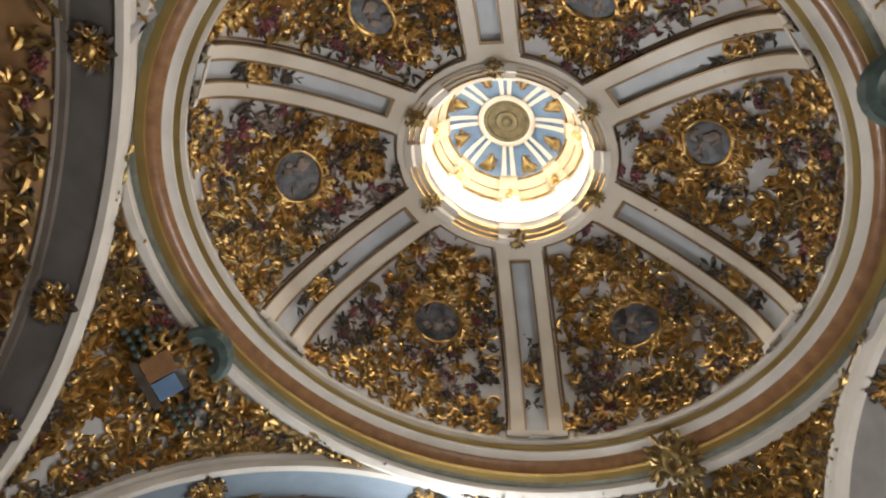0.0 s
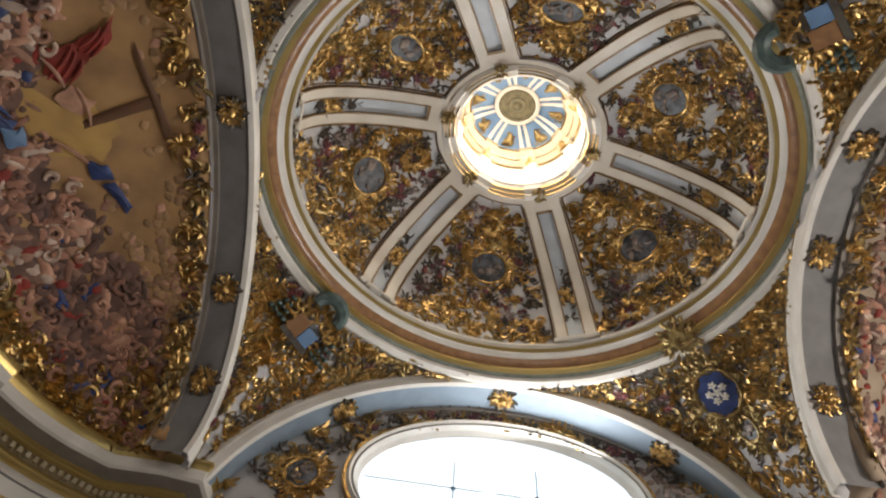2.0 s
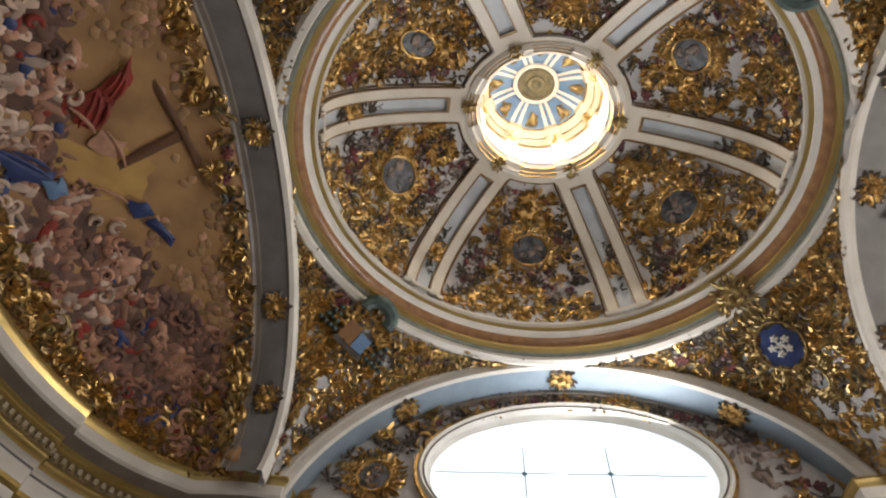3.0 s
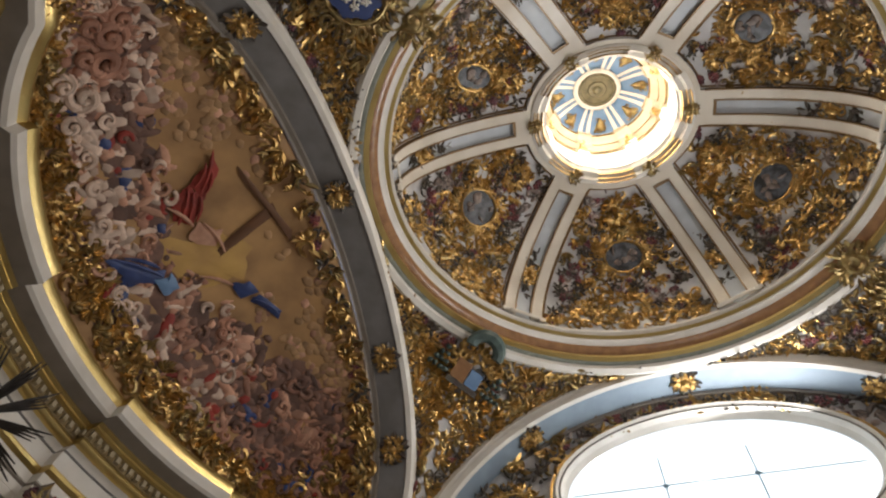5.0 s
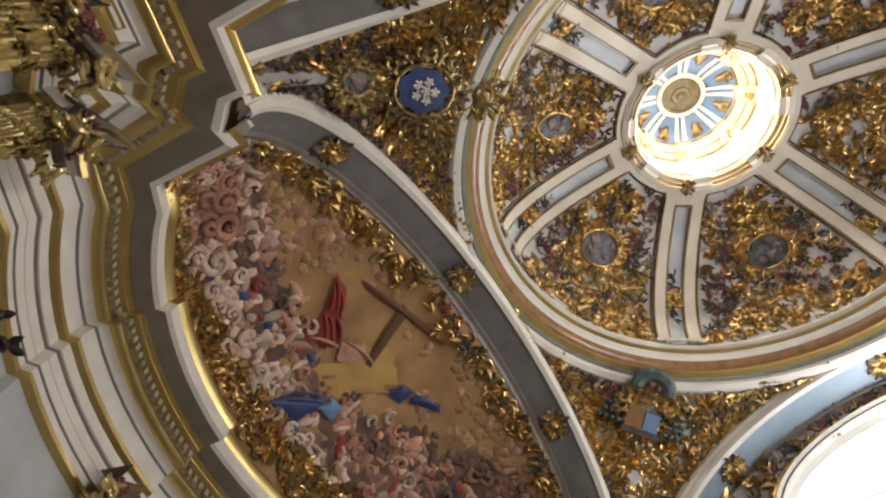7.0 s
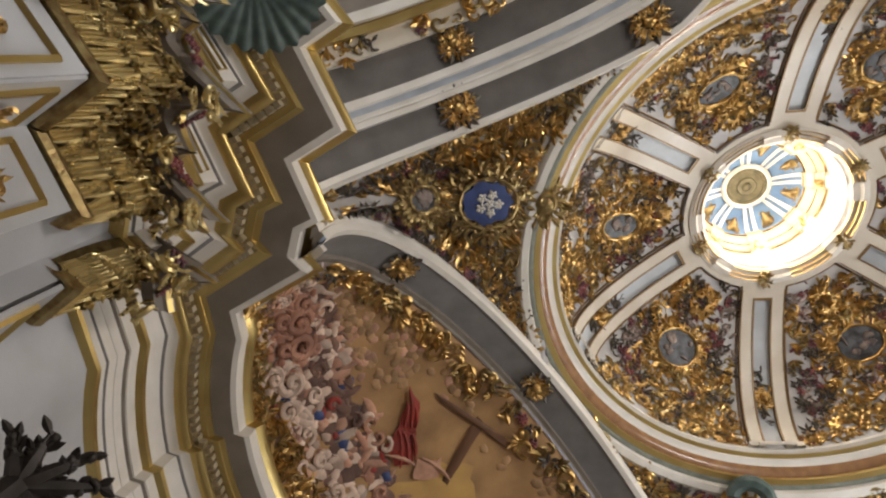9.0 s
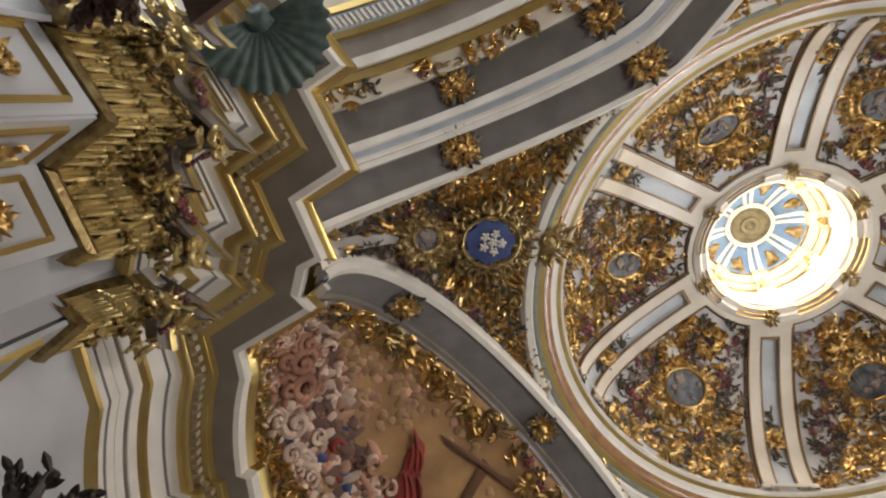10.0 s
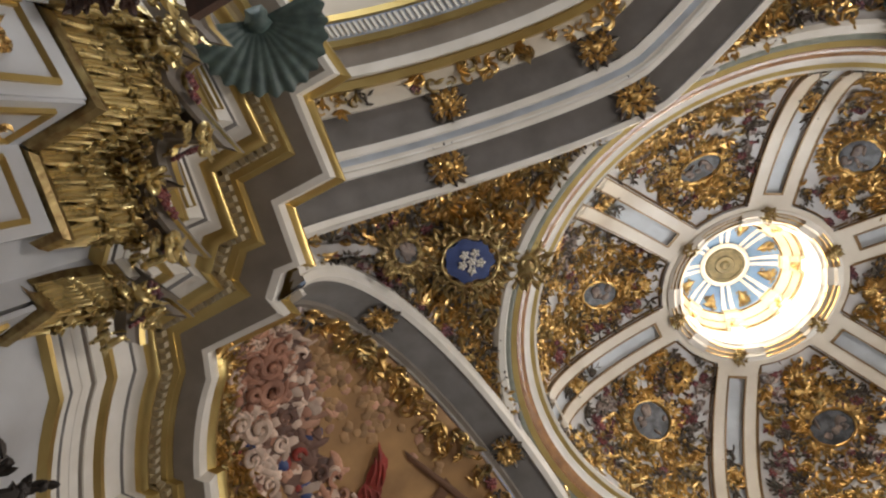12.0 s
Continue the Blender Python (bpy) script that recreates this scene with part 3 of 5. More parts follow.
def wreath(bm, p, ex, ey, n, a, b, count, size, rng, lift=0.0):
    """Scrolls and leaves set round an oval."""
    for k in range(count):
        t = 2 * math.pi * (k + rng.uniform(-0.25, 0.25)) / count
        d = ex * (a * math.cos(t)) + ey * (b * math.sin(t))
        q = p + d + n * lift
        if k % 3:
            scroll(bm, q, ex, ey, n, size * rng.uniform(0.8, 1.25), t + rng.uniform(-0.6, 0.6), size * 0.19, rng)
        leaf(bm, q, ex, ey, n, size * rng.uniform(0.7, 1.1), size * 0.42, t + rng.uniform(-0.5, 0.5), size * 0.16)


def medallion(parent, p, ex, ey, n, a, b, seed, face=None, name="medallion", label="dark painted oval scene", gold=None, lobes=0.0):
    """An oval painted field in a gilded leafy frame."""
    rng = random.Random(seed)
    bm = bmesh.new()
    ring = 56 if lobes else 28
    mid = bm.verts.new(p + n * 0.10)
    grow = [1 + lobes * (math.cos(14 * math.pi * k / ring) - 0.3 * math.sin(2 * math.pi * k / ring)) for k in range(ring)]
    rim_v = [bm.verts.new(p + ex * (a * grow[k] * math.cos(2 * math.pi * k / ring)) + ey * (b * grow[k] * math.sin(2 * math.pi * k / ring)) + n * 0.07) for k in range(ring)]
    low = [bm.verts.new(v.co - n * 0.09) for v in rim_v]
    for k in range(ring):
        j = (k + 1) % ring
        bm.faces.new((mid, rim_v[k], rim_v[j]))
        bm.faces.new((rim_v[k], low[k], low[j], rim_v[j]))
    field = part(name, bm, face or SCENE, parent, label)
    bm = bmesh.new()
    pts = [p + ex * (a * (1.06 + lobes) * math.cos(2 * math.pi * k / ring)) + ey * (b * (1.06 + lobes) * math.sin(2 * math.pi * k / ring)) + n * 0.09 for k in range(ring + 1)]
    tube(bm, pts, [0.028 + 0.008 * math.sin(k * 2.1) for k in range(ring + 1)], 6)
    wreath(bm, p, ex, ey, n, a * 1.27, b * 1.27, 26, 0.17, rng, 0.03)
    wreath(bm, p, ex, ey, n, a * 1.6, b * 1.6, 26, 0.20, rng, 0.0)
    part("frame", bm, gold or GOLD, field, "gilded leafy frame")
    if face is None:
        bm = bmesh.new()
        for _ in range(9):
            q = p + ex * rng.uniform(-0.6, 0.6) * a + ey * rng.uniform(-0.55, 0.4) * b + n * 0.095
            lump(bm, q, ex, ey, n, rng.uniform(0.05, 0.12), rng.uniform(0.03, 0.08), 0.03, rng.uniform(0, 3), rng, 7)
        part("painted_motif", bm, STONEFIG, field, "brown painted shapes")["kind"] = "stuff"
    return field


def relief(parent, fn, seed, nu, nv, keep, size, gold_share=0.52, dense=1.0, gold=None):
    """Crowded stucco over a sheet: gilded scrolls, dark leaves, flowers and painted lumps, thinned by keep(u, v)."""
    rng = random.Random(seed)
    sets = {k: bmesh.new() for k in ("gold", "worn", "leaf", "flower", "figure", "pale")}
    for i in range(nu):
        for j in range(nv):
            u, v = (i + rng.uniform(0.05, 0.95)) / nu, (j + rng.uniform(0.05, 0.95)) / nv
            if rng.random() > keep(u, v) * dense:
                continue
            p, ex, ey, n = spot(fn, u, v)
            cl = noise.noise(Vector((u * 4.1 + seed, v * 3.7, seed * 0.37))) * 0.75 + 0.5 + rng.uniform(-0.22, 0.22)
            sz, tn = size * rng.uniform(0.65, 1.35), rng.uniform(0, 6.283)
            if cl < gold_share:
                bm = sets["gold" if rng.random() < 0.7 else "worn"]
                w = rng.random()
                if w < 0.62:
                    scroll(bm, p, ex, ey, n, sz * 1.25, tn, sz * 0.17, rng)
                    leaf(bm, p + n * 0.02, ex, ey, n, sz * 1.1, sz * 0.45, tn + 1.3, sz * 0.2)
                elif w < 0.95:
                    for q in range(4):
                        leaf(bm, p, ex, ey, n, sz * rng.uniform(0.8, 1.3), sz * 0.42, tn + q * 0.62 - 0.9, sz * 0.22)
                else:
                    lump(bm, p, ex, ey, n, sz * 0.5, sz * 0.34, sz * 0.42, tn, rng)
                    scroll(bm, p, ex, ey, n, sz, tn + 2, sz * 0.16, rng)
            elif cl < gold_share + 0.2:
                for q in range(6):
                    leaf(sets["leaf"], p + (ex * rng.uniform(-1, 1) + ey * rng.uniform(-1, 1)) * sz * 0.35, ex, ey, n, sz * rng.uniform(0.5, 0.95), sz * 0.34, tn + q * 1.05, sz * 0.22)
            elif cl < gold_share + 0.30:
                for q in range(3):
                    flower(sets["flower"], p + (ex * rng.uniform(-1, 1) + ey * rng.uniform(-1, 1)) * sz * 0.45 + n * 0.03, ex, ey, n, sz * rng.uniform(0.32, 0.5), rng)
            else:
                key = "figure" if rng.random() < 0.65 else "pale"
                for q in range(3):
                    lump(sets[key], p + (ex * rng.uniform(-1, 1) + ey * rng.uniform(-1, 1)) * sz * 0.5, ex, ey, n, sz * rng.uniform(0.3, 0.75), sz * rng.uniform(0.16, 0.3), sz * rng.uniform(0.25, 0.45), tn + rng.uniform(-0.8, 0.8), rng)
                if rng.random() < 0.5:
                    scroll(sets[key], p, ex, ey, n, sz * 1.1, tn, sz * 0.15, rng)
    for key, mat, nm, lb in (("gold", gold or GOLD, "gilded_scrollwork", "bright gilded scrolls and leaves"), ("worn", OLDGOLD, "worn_scrollwork", "worn gilded scrolls and leaves"),
                             ("leaf", DARKLEAF, "painted_foliage", "dark painted leaves"), ("flower", PURPLE, "flower_relief", "dark red painted flowers"),
                             ("figure", STONEFIG, "painted_stucco", "brown painted stucco lumps"), ("pale", PALEFIG, "pale_stucco", "pale painted stucco lumps")):
        if len(sets[key].verts):
            ob = part(nm, sets[key], mat, parent, lb)
            ob["kind"] = "stuff"
        else:
            sets[key].free()


def panel_fn(k, inset=1.0):
    """The panel between rib k and the next: u across, v from the rim to the eye."""
    def fn(u, v):
        s = lerp(0.03, 0.94, v)
        r = 4.0 * math.cos(s * PHI)
        half = 30 - math.degrees(rib_w(s) / r) / 1.06 - math.degrees(0.05 / r)
        return dome_pt(RIBS[k] + 30 + (u - 0.5) * 2 * half * inset, s, 0.0)
    return fn


MEDALLION = ((0.475, 0.55), (0.45, 0.60), (0.515, 0.60), (0.45, 0.675), (0.475, 0.70), (0.36, 0.68))
for k in range(6):
    fn = panel_fn(k)
    panel = thing("dome_panel", "crowded gilded stucco panel round a dark oval painting", "stucco panel", group="stucco panels of the dome")
    bm = bmesh.new()
    for line in ([(0.0, t / 16) for t in range(17)], [(1.0, t / 16) for t in range(17)], [(t / 10, 1.0) for t in range(11)]):
        tube(bm, [Vector(spot(fn, u, v)[0]) for u, v in line], [0.022] * len(line), 4)
    part("border_line", bm, BROWNLINE, panel, "thin brown gilt border")
    u0, v0 = MEDALLION[k]
    p, ex, ey, n = spot(fn, u0, v0)
    medallion(panel, p, ex, ey, n, (0.42, 0.40, 0.40, 0.26, 0.40, 0.36)[k], (0.34, 0.33, 0.37, 0.40, 0.27, 0.34)[k], 70 + k)
    rng = random.Random(500 + k)

    def spray(u, v, size, count, mat, name, label, flowers=0):
        """Scrolls and leaves fanning from one place of the panel."""
        q, e1, e2, nn = spot(fn, min(max(u, 0.03), 0.97), v)
        b = bmesh.new()
        t0 = rng.uniform(0, 6.3)
        for m in range(count):
            t = t0 + 6.283 * m / count
            d = e1 * math.cos(t) + e2 * math.sin(t)
            if m % 2 and flowers == 0:
                scroll(b, q + d * size * 0.6, e1, e2, nn, size * rng.uniform(0.5, 0.8), t, size * 0.085, rng)
            for g in (-0.5, 0, 0.5):
                leaf(b, q + d * size * rng.uniform(0.1, 0.5), e1, e2, nn, size * rng.uniform(0.35, 0.6), size * 0.2, -t + g, size * 0.09)
        for m in range(flowers):
            flower(b, q + (e1 * rng.uniform(-1, 1) + e2 * rng.uniform(-1, 1)) * size * 0.5 + nn * 0.03, e1, e2, nn, size * rng.uniform(0.2, 0.32), rng)
        lump(b, q, e1, e2, nn, size * 0.3, size * 0.24, size * 0.25, t0, rng, 9)
        part(name, b, mat, panel, label)["kind"] = "stuff"

    # crowning cartouche round flowers, and open garlands near the foot
    q, ex2, ey2, n2 = spot(fn, 0.5, 0.87)
    bm = bmesh.new()
    wreath(bm, q, ex2, ey2, n2, 0.17, 0.24, 22, 0.15, rng, 0.05)
    wreath(bm, q - ey2 * 0.02, ex2, ey2, n2, 0.22, 0.29, 16, 0.10, rng, 0.02)
    part("cartouche", bm, GOLD, panel, "gilded crowning cartouche")
    spray(0.5, 0.87, 0.11, 5, PURPLE, "flower_spray", "dark red painted flowers", 4)
    for uu, vv, a, b in ((u0 + 0.02, v0 - 0.37, 0.40, 0.32), (u0 - 0.27, 0.14, 0.25, 0.22), (u0 + 0.29, 0.15, 0.27, 0.24)):
        q, e1, e2, nn = spot(fn, uu, max(vv, 0.10))
        bm = bmesh.new()
        wreath(bm, q, e1, e2, nn, a, b, int(64 * a), 0.17, rng, 0.03)
        wreath(bm, q, e1, e2, nn, a * 0.82, b * 0.8, int(40 * a), 0.10, rng, 0.02)
        part("garland", bm, GOLD, panel, "open gilded garland")["kind"] = "stuff"
    p, ex, ey, n = spot(fn, u0, v0)
    bm = bmesh.new()
    wreath(bm, p, ex, ey, n, 0.60, 0.54, 34, 0.19, rng, 0.02)
    part("outer_frame", bm, GOLD, panel, "broad gilded foliage round the painting")["kind"] = "stuff"
    for uu, vv, sz in ((0.07, 0.06, 0.34), (0.93, 0.06, 0.34), (0.10, 0.20, 0.28), (0.5, 0.05, 0.26), (0.72, 0.42, 0.24), (0.27, 0.40, 0.24), (0.30, 0.76, 0.20), (0.70, 0.80, 0.20)):
        spray(uu + rng.uniform(-0.03, 0.03), vv + rng.uniform(-0.02, 0.02), sz, 9, GOLD, "gilded_spray", "gilded scrolls and leaves")
    for m, (uu, vv, sz) in enumerate(((0.13, 0.37, 0.32), (0.84, 0.34, 0.34), (0.86, 0.56, 0.26), (0.78, 0.20, 0.28), (0.20, 0.14, 0.26), (0.13, 0.58, 0.24), (0.62, 0.24, 0.18))):
        spray(uu + rng.uniform(-0.04, 0.04), vv + rng.uniform(-0.04, 0.04), sz, 7, (STONEFIG, DARKLEAF, DARKLEAF, PURPLE, STONEFIG)[(k + m) % 5], "dark_relief", "dark painted stucco group", (k + m) % 3)
    for uu, vv in ((0.16, 0.74), (0.84, 0.76), (0.24, 0.90), (0.76, 0.92), (0.12, 0.47), (0.90, 0.68)):
        spray(uu, vv + rng.uniform(-0.03, 0.03), 0.17, 5, DARKLEAF if rng.random() < 0.6 else PURPLE, "sprig", "dark painted leafy sprig", 1)

    def keep(u, v, u0=u0, v0=v0, k=k):
        wide = lerp(3.9, 1.2, v)
        d = math.hypot((u - u0) * wide, (v - v0) * 3.1)
        if d < 0.42:
            return 0.0
        patch = noise.noise(Vector((u * wide * 1.6 + k * 5.1, v * 4.6, k * 1.7)))
        return (0.95 if patch > -0.14 else 0.32) * (1.0 if min(u, 1 - u) > 0.04 and 0.02 < v < 0.94 else 0.3)
    relief(panel, fn, 11 + 7 * k, 22, 24, keep, 0.15, gold_share=0.60)

# ornaments on the ribs
for k in range(6):
    rng = random.Random(900 + k)
    orn = thing("rib_ornament", "gilded cartouche with dark leaves on a dome rib", "ornament", group="rib ornaments")
    def rf(u, v, k=k):
        return rib_pt(k, (u - 0.5) * 0.9, v, 0.05)
    p, ex, ey, n = spot(rf, 0.5, 0.40)
    bm, bd = bmesh.new(), bmesh.new()
    for i in range(16):
        scroll(bm, p + ex * rng.uniform(-0.13, 0.13) + ey * rng.uniform(-0.18, 0.18), ex, ey, n, rng.uniform(0.11, 0.18), rng.uniform(0, 6.3), 0.026, rng)
    lump(bm, p, ex, ey, n, 0.09, 0.14, 0.12, 0, rng, 9)
    for i in range(26):
        t = rng.choice((-1, 1)) * rng.uniform(0.12, 0.62)
        leaf(bd, p + ex * rng.uniform(-0.09, 0.09) + ey * t, ex, ey, n, 0.16, 0.07, rng.uniform(0, 6.3), 0.03)
    part("cartouche", bm, GOLD, orn, "gilded cartouche")["kind"] = "stuff"
    part("leaves", bd, DARKLEAF, orn, "dark painted leaves")
    p, ex, ey, n = spot(rf, 0.5, 0.985)
    bm = bmesh.new()
    p = p + n * 0.06
    wreath(bm, p, ex, ey, n, 0.07, 0.08, 12, 0.12, rng, 0.03)
    lump(bm, p, ex, ey, n, 0.06, 0.07, 0.1, 0, rng, 8)
    part("eye_rosette", bm, OLDGOLD, orn, "small gilded rosette at the dome's eye")

# ---------------------------------------------------------------- pendentive stucco
for n_p, key in enumerate(PEND):
    def pf(u, v, key=key):
        return pend_pt(key, lerp(0.05, 0.95, u), lerp(0.03, 0.97, v))
    grp = thing("pendentive_relief", "gilded stucco with painted shield on a pendentive", "stucco relief", group="pendentive reliefs")
    um = {"AV": 0.475, "BW": 0.494, "AW": 0.506, "BV": 0.56}[key]
    vm = {"AV": 0.80, "BW": 0.74, "AW": 0.86, "BV": 0.9}[key]
    p, ex, ey, n = spot(pf, (um - 0.05) / 0.9, (vm - 0.03) / 0.94)
    n = (n * 0.35 + (Vector(EYE) - p).normalized()).normalized()
    p = p + n * 0.14
    up = (Vector((0, 0, -0.3)) - p)
    up = (up - n * up.dot(n)).normalized()
    ex, ey = up.cross(n).normalized(), up
    rng = random.Random(60 + n_p)
    if key in ("AV", "BW"):
        shield = medallion(grp, p, ex, ey, n, 0.36, 0.42, 600 + n_p, BLUE, "shield", "deep blue shield with white flowers", OLDGOLD, 0.09)
        for i, (a, b) in enumerate(((0, 0.2), (-0.17, 0.06), (0.17, 0.06), (-0.1, -0.14), (0.1, -0.14), (0, 0.02))):
            bm = bmesh.new()
            flower(bm, p + ex * a * 0.85 + ey * b * 0.85 + n * 0.10, ex, ey, n, 0.09, rng)
            part("white_flower", bm, WHITE, shield, "white painted flower")
        # bracket across the rim
        bm = bmesh.new()
        q = oval(4.32, math.degrees(math.atan2(p.y, p.x / K)) - 5, -0.5)
        nn = (Vector(EYE) - q).normalized()
        e2 = (Vector((0, 0, 1)) - nn * nn.z).normalized()
        e1 = e2.cross(nn)
        wreath(bm, q, e1, e2, nn, 0.26, 0.30, 18, 0.22, rng, 0.03)
        lump(bm, q, e1, e2, nn, 0.22, 0.26, 0.2, 0, rng, 12)
        scroll(bm, q + nn * 0.12, e1, e2, nn, 0.3, 0.4, 0.05, rng, 6)
        part("rim_cartouche", bm, OLDGOLD, grp, "gilded cartouche across the rim")
        # smaller medallion below
        q, e1, e2, nn = spot(pf, 0.5, 0.52)
        medallion(grp, q, e1, e2, nn, 0.2, 0.26, 640 + n_p, None, "small_medallion", "small blue-grey oval", OLDGOLD)
    else:
        bm = bmesh.new()
        def plate(x0, x1, y0, y1, h=0.10):
            vs = [bm.verts.new(p + ex * x + ey * y + n * h) for x, y in ((x0, y0), (x1, y0), (x1, y1), (x0, y1))]
            lo = [bm.verts.new(v.co - n * 0.12) for v in vs]
            bm.faces.new(vs)
            for i in range(4):
                bm.faces.new((vs[i], lo[i], lo[(i + 1) % 4], vs[(i + 1) % 4]))
        plate(-0.32, 0.0, -0.26, 0.16)
        part("shield_field", bm, MARBLE, grp, "orange painted shield field", smooth=False)
        bm = bmesh.new()
        plate(0.02, 0.30, -0.26, 0.08)
        part("shield_field", bm, SKYBLUE, grp, "blue painted shield field", smooth=False)
        bm = bmesh.new()
        plate(-0.36, 0.36, -0.38, -0.27, 0.12)
        part("shield_base", bm, DARKLEAF, grp, "dark base of the shield", smooth=False)
        bm = bmesh.new()
        wreath(bm, p + ey * 0.1, ex, ey, n, 0.46, 0.42, 22, 0.2, rng, 0.02)
        for i in range(8):
            scroll(bm, p + ey * rng.uniform(0.2, 0.5) + ex * rng.uniform(-0.35, 0.35), ex, ey, n, 0.24, rng.uniform(0, 6.3), 0.04, rng)
        part("shield_frame", bm, GOLD, grp, "gilded shield frame")
        bm = bmesh.new()
        arc = [p + ex * (0.30 * math.cos(t)) + ey * (0.52 + 0.28 * math.sin(t)) + n * 0.22 for t in np.linspace(-0.2, math.pi + 0.2, 13)]
        tube(bm, arc, [0.12 + 0.03 * math.sin(i / 12 * math.pi) for i in range(13)], 8)
        part("crest_hat", bm, SHELLGREEN, grp, "green crest hat")
        for sx in (-1, 1):
            bm = bmesh.new()
            for i in range(4):
                for j in range(i + 1):
                    lump(bm, p + ex * (sx * 0.62 + (j - i / 2) * 0.12) + ey * (0.2 - i * 0.14), ex, ey, n, 0.07, 0.06, 0.12, 0, rng, 7)
            part("tassel", bm, SHELLGREEN, grp, "dark green tassel")
    def keep(u, v, p=p, pf=pf):
        q = pf(u, v)
        return 0.0 if (q - p).length < 0.42 else 0.97
    relief(grp, pf, 200 + 9 * n_p, 34, 18, keep, 0.175, gold_share=0.74)

# lunette reliefs beside the oval window
grp = thing("lunette_relief", "gilded stucco filling the lunette round the oval window", "stucco relief")
def lf(u, v):
    return lunette(lerp(-0.06, 0.56, u), lerp(0.30, 0.97, v))
relief(grp, lf, 431, 46, 5, lambda u, v: 0.0 if 0.22 < u < 0.68 and v > 0.6 else 0.9, 0.22, gold_share=0.6)
p, ex, ey, n = spot(lunette, 0.512, 0.45)
medallion(grp, p, ex, ey, n, 0.34, 0.30, 771)

# ---------------------------------------------------------------- entrance bay beyond the fourth arch
bay = thing("entrance_vault", "banded entrance vault with gilded rosettes and dentilled arch", "vault", "structure")
arch_band("V", [(-0.14, 0.52), (-0.24, 0.52), (-0.26, 0.60), (-0.20, 0.66), (-0.20, 0.72)], WHITE, "rib_moulding", bay, "white moulded rib")
arch_band("V", [(-0.20, 0.72), (-0.20, 0.82)], BLUEGREY, "rib_strip", bay, "pale blue recessed strip")
arch_band("V", [(-0.20, 0.82), (-0.27, 0.84), (-0.27, 0.95), (-0.22, 0.96)], WHITE, "rib_moulding", bay, "white moulded rib")
arch_band("V", [(-0.22, 0.96), (-0.22, 1.50)], SHADEGREY, "soffit", bay, "grey soffit with its shade in the colour")
arch_band("V", [(-0.22, 1.50), (-0.32, 1.50), (-0.34, 1.80)], CREAM, "frieze", bay, "pale frieze under gilded foliage")
arch_band("V", [(-0.34, 1.80), (-0.46, 1.80), (-0.47, 1.92), (-0.42, 1.96)], MOULDGOLD, "gold_moulding", bay, "gilded moulding")
arch_band("V", [(-0.42, 1.96), (-0.52, 1.97), (-0.53, 2.12)], WHITE, "arch_band", bay, "white arch band")
arch_band("V", [(-0.53, 2.12), (-0.53, 2.42)], TAUPE, "arch_band", bay, "taupe arch band")
arch_band("V", [(-0.53, 2.42), (-0.60, 2.44), (-0.60, 2.54)], MOULDGOLD, "gold_moulding", bay, "gilded moulding")
arch_band("V", [(-0.58, 2.54), (-0.58, 2.80)], BLUEGREY, "dentil_band", bay, "pale band behind dentils")
arch_band("V", [(-0.60, 2.80), (-0.66, 2.82), (-0.64, 2.92)], MOULDGOLD, "gold_moulding", bay, "gilded moulding")
arch_band("V", [(-0.60, 2.92), (-0.60, 8.0)], CREAM, "barrel", bay, "plain cream barrel vault")
bm = bmesh.new()
for i in range(110):
    th = lerp(25, 155, i / 109)
    c8 = [arch_pt("V", th + dt, dn, do) for dn in (-0.58, -0.66) for dt, do in ((-0.28, 2.58), (0.28, 2.58), (0.28, 2.76), (-0.28, 2.76))]
    vs = [bm.verts.new(c) for c in c8]
    for f in ((4, 5, 6, 7), (0, 1, 5, 4), (1, 2, 6, 5), (2, 3, 7, 6), (3, 0, 4, 7)):
        bm.faces.new([vs[j] for j in f])
ob = part("dentils", bm, WHITE, bay, "small white dentils", smooth=False)
ob["kind"] = "stuff"
fr = thing("frieze_foliage", "gilded foliage strip along the entrance arch", "ornament")
relief(fr, lambda u, v: arch_pt("V", lerp(25, 155, u), -0.33, lerp(1.52, 1.78, v)), 821, 70, 2, lambda u, v: 0.75 if noise.noise(Vector((u * 14, 0, 3))) > -0.15 else 0.0, 0.14, gold_share=0.85)
for i, th in enumerate((122, 94, 66)):
    rosette(*soffit_frame("V", th, 1.25, -0.23), 0.30, 990 + i)

# ---------------------------------------------------------------- fresco in the apse
fresco = thing("apse_fresco", "crowded fresco of pinkish clouds and drapery on ochre", "fresco")


def ap(u, v):
    return frame_at(apse_pt, u, v, EYE)


